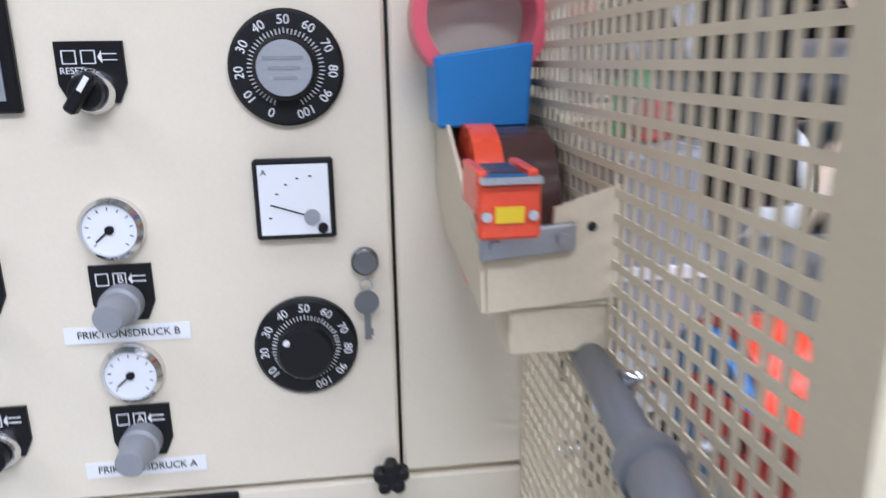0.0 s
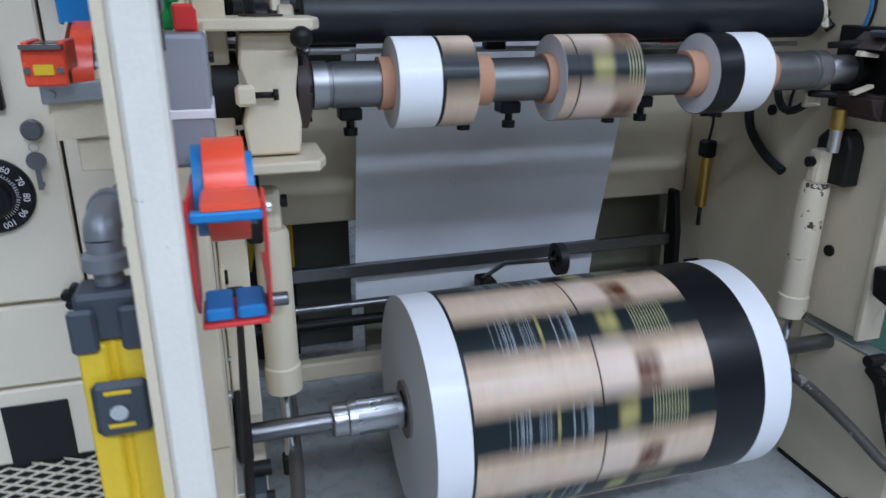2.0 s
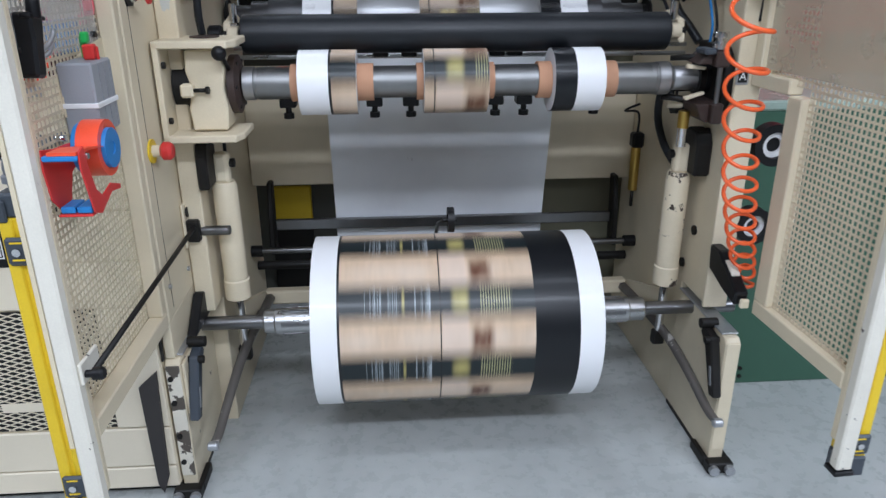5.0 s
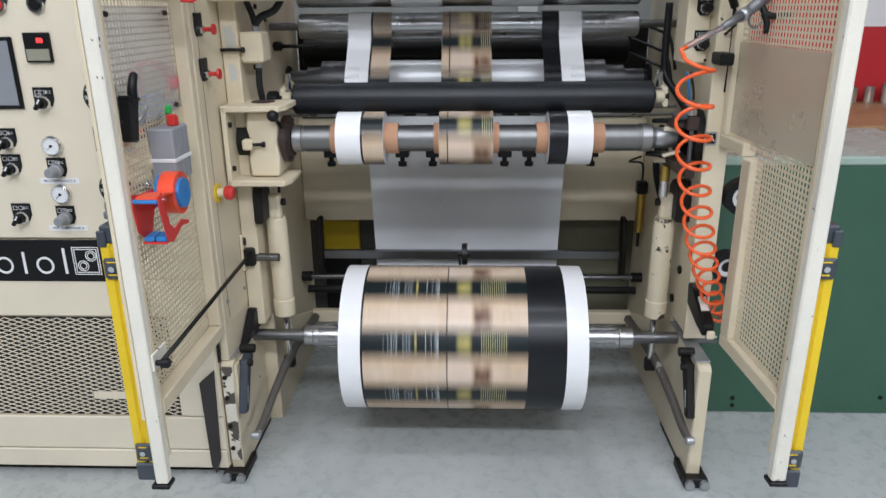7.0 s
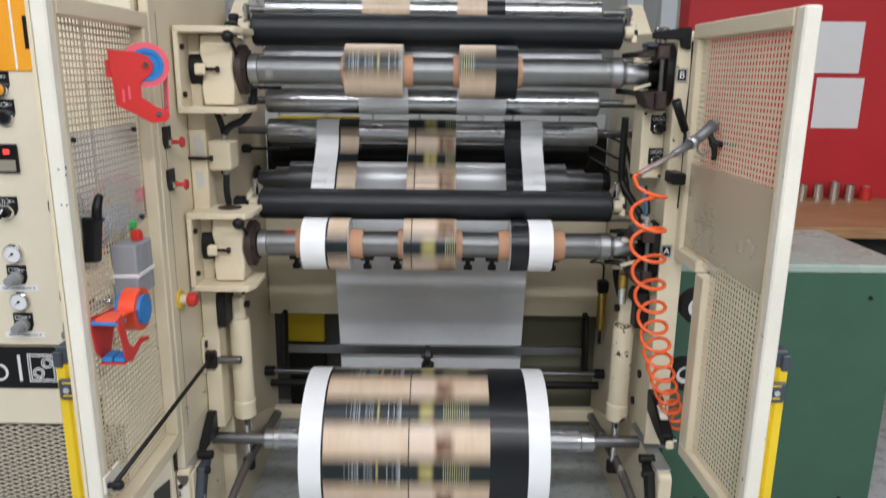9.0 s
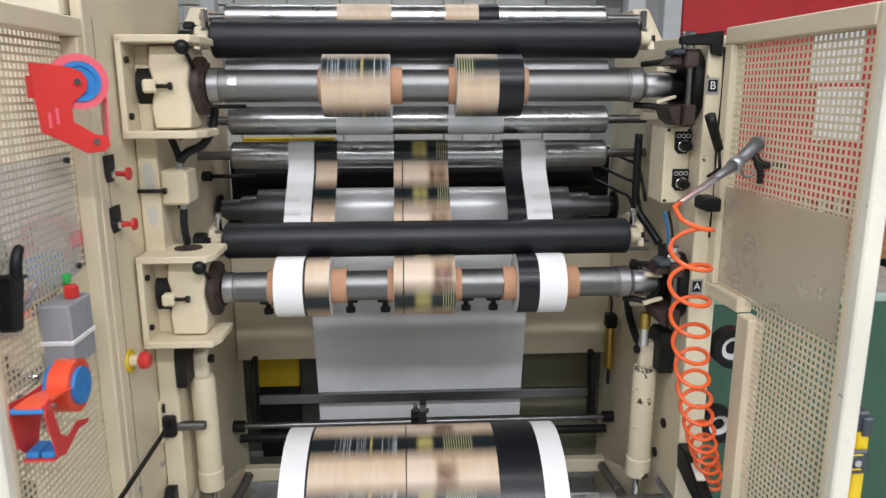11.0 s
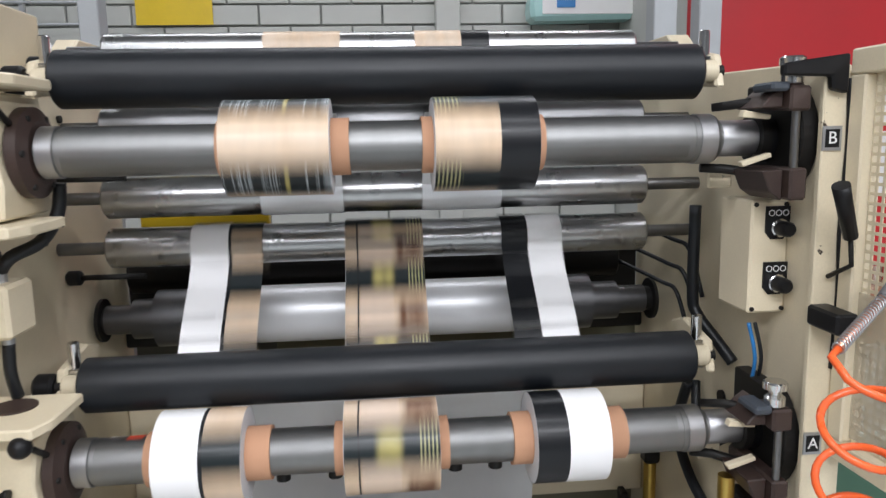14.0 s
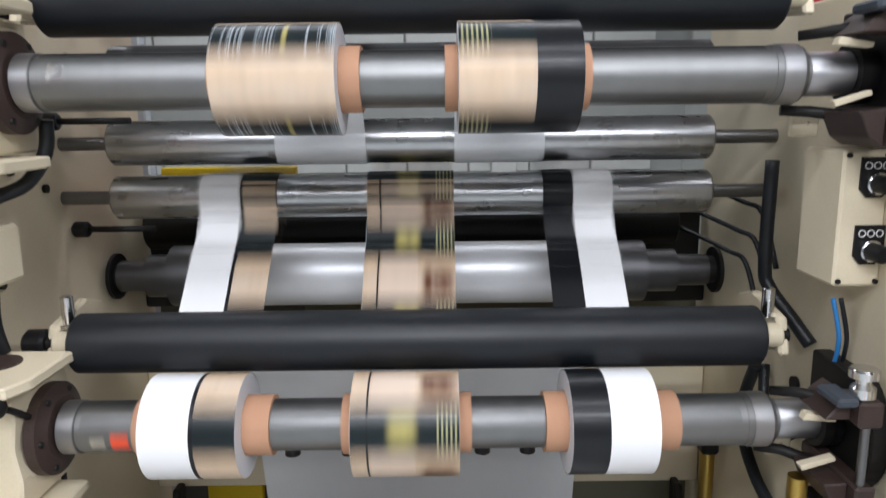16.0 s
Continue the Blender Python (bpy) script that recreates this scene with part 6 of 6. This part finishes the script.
for dx, z0, z1 in ((0.15, 1.305, 1.555), (0.115, 1.578, 1.825)):
    w = thing("paper_notice", "white paper notice with faint drawing on the red wall", "notice", (0, 0, 0), "wall notices")
    part("sheet", bm_box(2.68 + dx, 2.92 + dx, 2.443, 2.4465, z0, z1), "white", w)
    for k in range(6):
        part("faint_line", bm_box(2.71 + dx + 0.02 * (k % 3), 2.88 + dx - 0.03 * (k % 2), 2.441, 2.4425, z0 + 0.03 + 0.035 * k, z0 + 0.0315 + 0.035 * k), "dialface", w)
for x, y in ((1.80, 1.70), (1.655, 1.66)):
    solid("steel_post", bm_box(x, x + 0.065, y, y + 0.06, 0.0 if x > 1.7 else 1.0, 2.6, 0.003), "lightgrey", "pale grey steel post behind the machine", "post", kind="structure")
solid("steel_post", bm_box(0.175, 0.225, 1.64, 1.70, 0, 2.6, 0.003), "lightgrey", "pale grey steel post behind the machine", "post", kind="structure")
solid("yellow_notice", bm_box(-0.225, 0.135, 3.385, 3.39, 2.125, 2.52), "yellow", "plain yellow notice board on the brick wall", "notice")
o = thing("yellow_guard", "yellow guard panel on a dark steel foot behind the machine", "guard", (0, 0, 0))
part("panel", bm_box(0.235, 0.405, 1.90, 1.93, 0.325, 0.475, 0.004), "yellow", o)
part("foot", bm_box(0.235, 0.405, 1.905, 1.925, 0.0, 0.3245, 0.003), "iron", o, "dark steel foot")
o = thing("insect_lamp", "pale teal wall appliance with a blue label", "appliance", (1.955, 3.28, 2.19))
part("shell", bm_prism([(-0.29, -0.08), (0.27, -0.07), (0.29, 0.0), (0.27, 0.09), (-0.27, 0.09), (-0.30, 0.0)], "y", -0.05, 0.10, 0.02), "tealglass", o)
part("cover", bm_box(-0.24, 0.24, -0.056, -0.051, -0.05, 0.07, 0.002), "white", o)
part("label", bm_box(-0.17, -0.08, -0.060, -0.0565, -0.02, 0.015), "blue", o)
o = thing("wire_rack", "wire shelf rack behind the machine", "rack", (-0.86, 3.0, 1.6))
for x in (0.0, 0.28, 0.56):
    part("upright", bm_box(x, x + 0.02, 0, 0.02, -1.6, 1.0), "lightgrey", o)
for k in range(9):
    part("wire", bm_cyl(0.006, 0.0, 0.58, "x", (0, -0.01, 0.2 + 0.09 * k), 8), "lightgrey", o)
# added sheets that hide the lit wall and block light from behind
solid("rear_guard", bm_box(0.60, 1.75, 1.72, 1.74, 0.0, 1.02, 0.003), plain("olive_sheet", (0.20, 0.19, 0.13), 0.6), "olive sheet added behind the machine to keep its gaps dark", "guard")
solid("rear_guard", bm_box(-0.30, 0.598, 1.96, 1.98, 0.0, 1.02, 0.003), plain("dark_sheet", (0.10, 0.10, 0.085), 0.6), "dark sheet added behind the yellow panel to block back light", "guard")
solid("yellow_block", bm_box(0.30, 0.475, 1.58, 1.6055, 1.222, 1.25, 0.003), "yellow", "small yellow rail at the machine back", "rail")
solid("dark_machine_back", bm_box(LI + 0.005, RI - 0.005, 1.605, 1.62, 1.13, 1.345, 0.003), "iron", "dark machine back cover", "cover")

solid("yellow_rail", bm_box(0.30, 0.62, 1.585, 1.619, 1.3455, 1.385, 0.003), "yellow", "yellow rail on the machine back cover", "rail")
solid("wall_pilaster", bm_box(1.21, 1.33, 3.33, 3.4185, 0, 3.8, 0.004), "brick", "pale painted pilaster on the brick wall", "wall", kind="structure")
# ---- brick courses of the back wall ----
bmsh = bpy.data.meshes.new("brick")
b = bm_box(-0.145, 0.145, -0.012, 0.012, -0.0455, 0.0455, 0.003)
b.to_mesh(bmsh)
b.free()
bmsh.materials.append(M["brick"])
for row in list(range(0, 7)) + list(range(10, 13)) + list(range(17, 25)):
    for k in range(14):
        x = -1.75 + 0.30 * k + (0.15 if row % 2 else 0)
        if x > 2.08:
            continue
        br = new("brick", bmsh)
        br.parent = wall_n
        br.matrix_basis = pose(x, 3.409 + 0.002 * ((k * 7 + row * 3) % 3), 0.05 + 0.101 * row)


# ---- movement ----
# turn of the two rewind shafts, in degrees, at these seconds
TURN_A = [(0.0, -1378), (1.0, 322), (1.5, 1167), (2.0, 2020), (2.5, 2874), (3.0, 3721), (3.5, 4566), (4.0, 5420), (6.5, 9798), (7.0, 10642), (7.5, 11492), (8.0, 12339), (8.5, 13196), (9.0, 14037), (11.5, 18417), (12.0, 19251), (12.5, 20103), (13.0, 20943), (13.5, 21790), (14.0, 22659), (14.5, 23487), (15.0, 24337), (15.5, 25183), (16.0, 26027)]
STRIP_PHASE = 0.06
TURN_B = [(0.0, -12500), (8.5, 2127), (9.0, 2983), (11.5, 7456), (12.0, 8303), (12.5, 9158), (13.0, 10112), (13.5, 10955), (14.0, 11810), (14.5, 12654), (15.0, 13498), (15.5, 14348), (16.0, 15191)]


def motions():
    for ob, y, z, rate in SPIN:
        n = 480
        ts = [16.0 * i / n for i in range(n + 1)]
        if ob is parent_roll:
            angles = [35 + 547.85 * (t - 1) for t in ts]
        elif ob in (shaft_a, shaft_b):
            table = TURN_A if ob is shaft_a else TURN_B
            angles = np.interp(ts, [a for a, _ in table], [b for _, b in table])
        else:
            angles = [rate * t for t in ts]
        walk(ob, [(t, pose(0, y, z, float(a))) for t, a in zip(ts, angles)])
    # the slit strips run at the speed of the lower rolls; each length starts again behind the guide roller
    step = REPEAT / PIECES
    run = [REPEAT * (3 * float(np.interp(16.0 * i / 480, [a for a, _ in TURN_A], [b for _, b in TURN_A])) / 360 + STRIP_PHASE) for i in range(481)]
    for ob, index in FLOW:
        rows = []
        for i, far in enumerate(run):
            d = (far + index * step) % (COUNT * step)
            y, z = np.interp(d, RUN_S, RUN_Y), np.interp(d, RUN_S, RUN_Z)
            y0, z0 = np.interp(d - 0.004, RUN_S, RUN_Y), np.interp(d - 0.004, RUN_S, RUN_Z)
            y1, z1 = np.interp(d + 0.004, RUN_S, RUN_Y), np.interp(d + 0.004, RUN_S, RUN_Z)
            a = math.atan2(y1 - y0, z0 - z1)
            rows.append((16.0 * i / 480, pose(0, float(y), float(z), math.degrees(a))))
        walk(ob, rows)


motions()
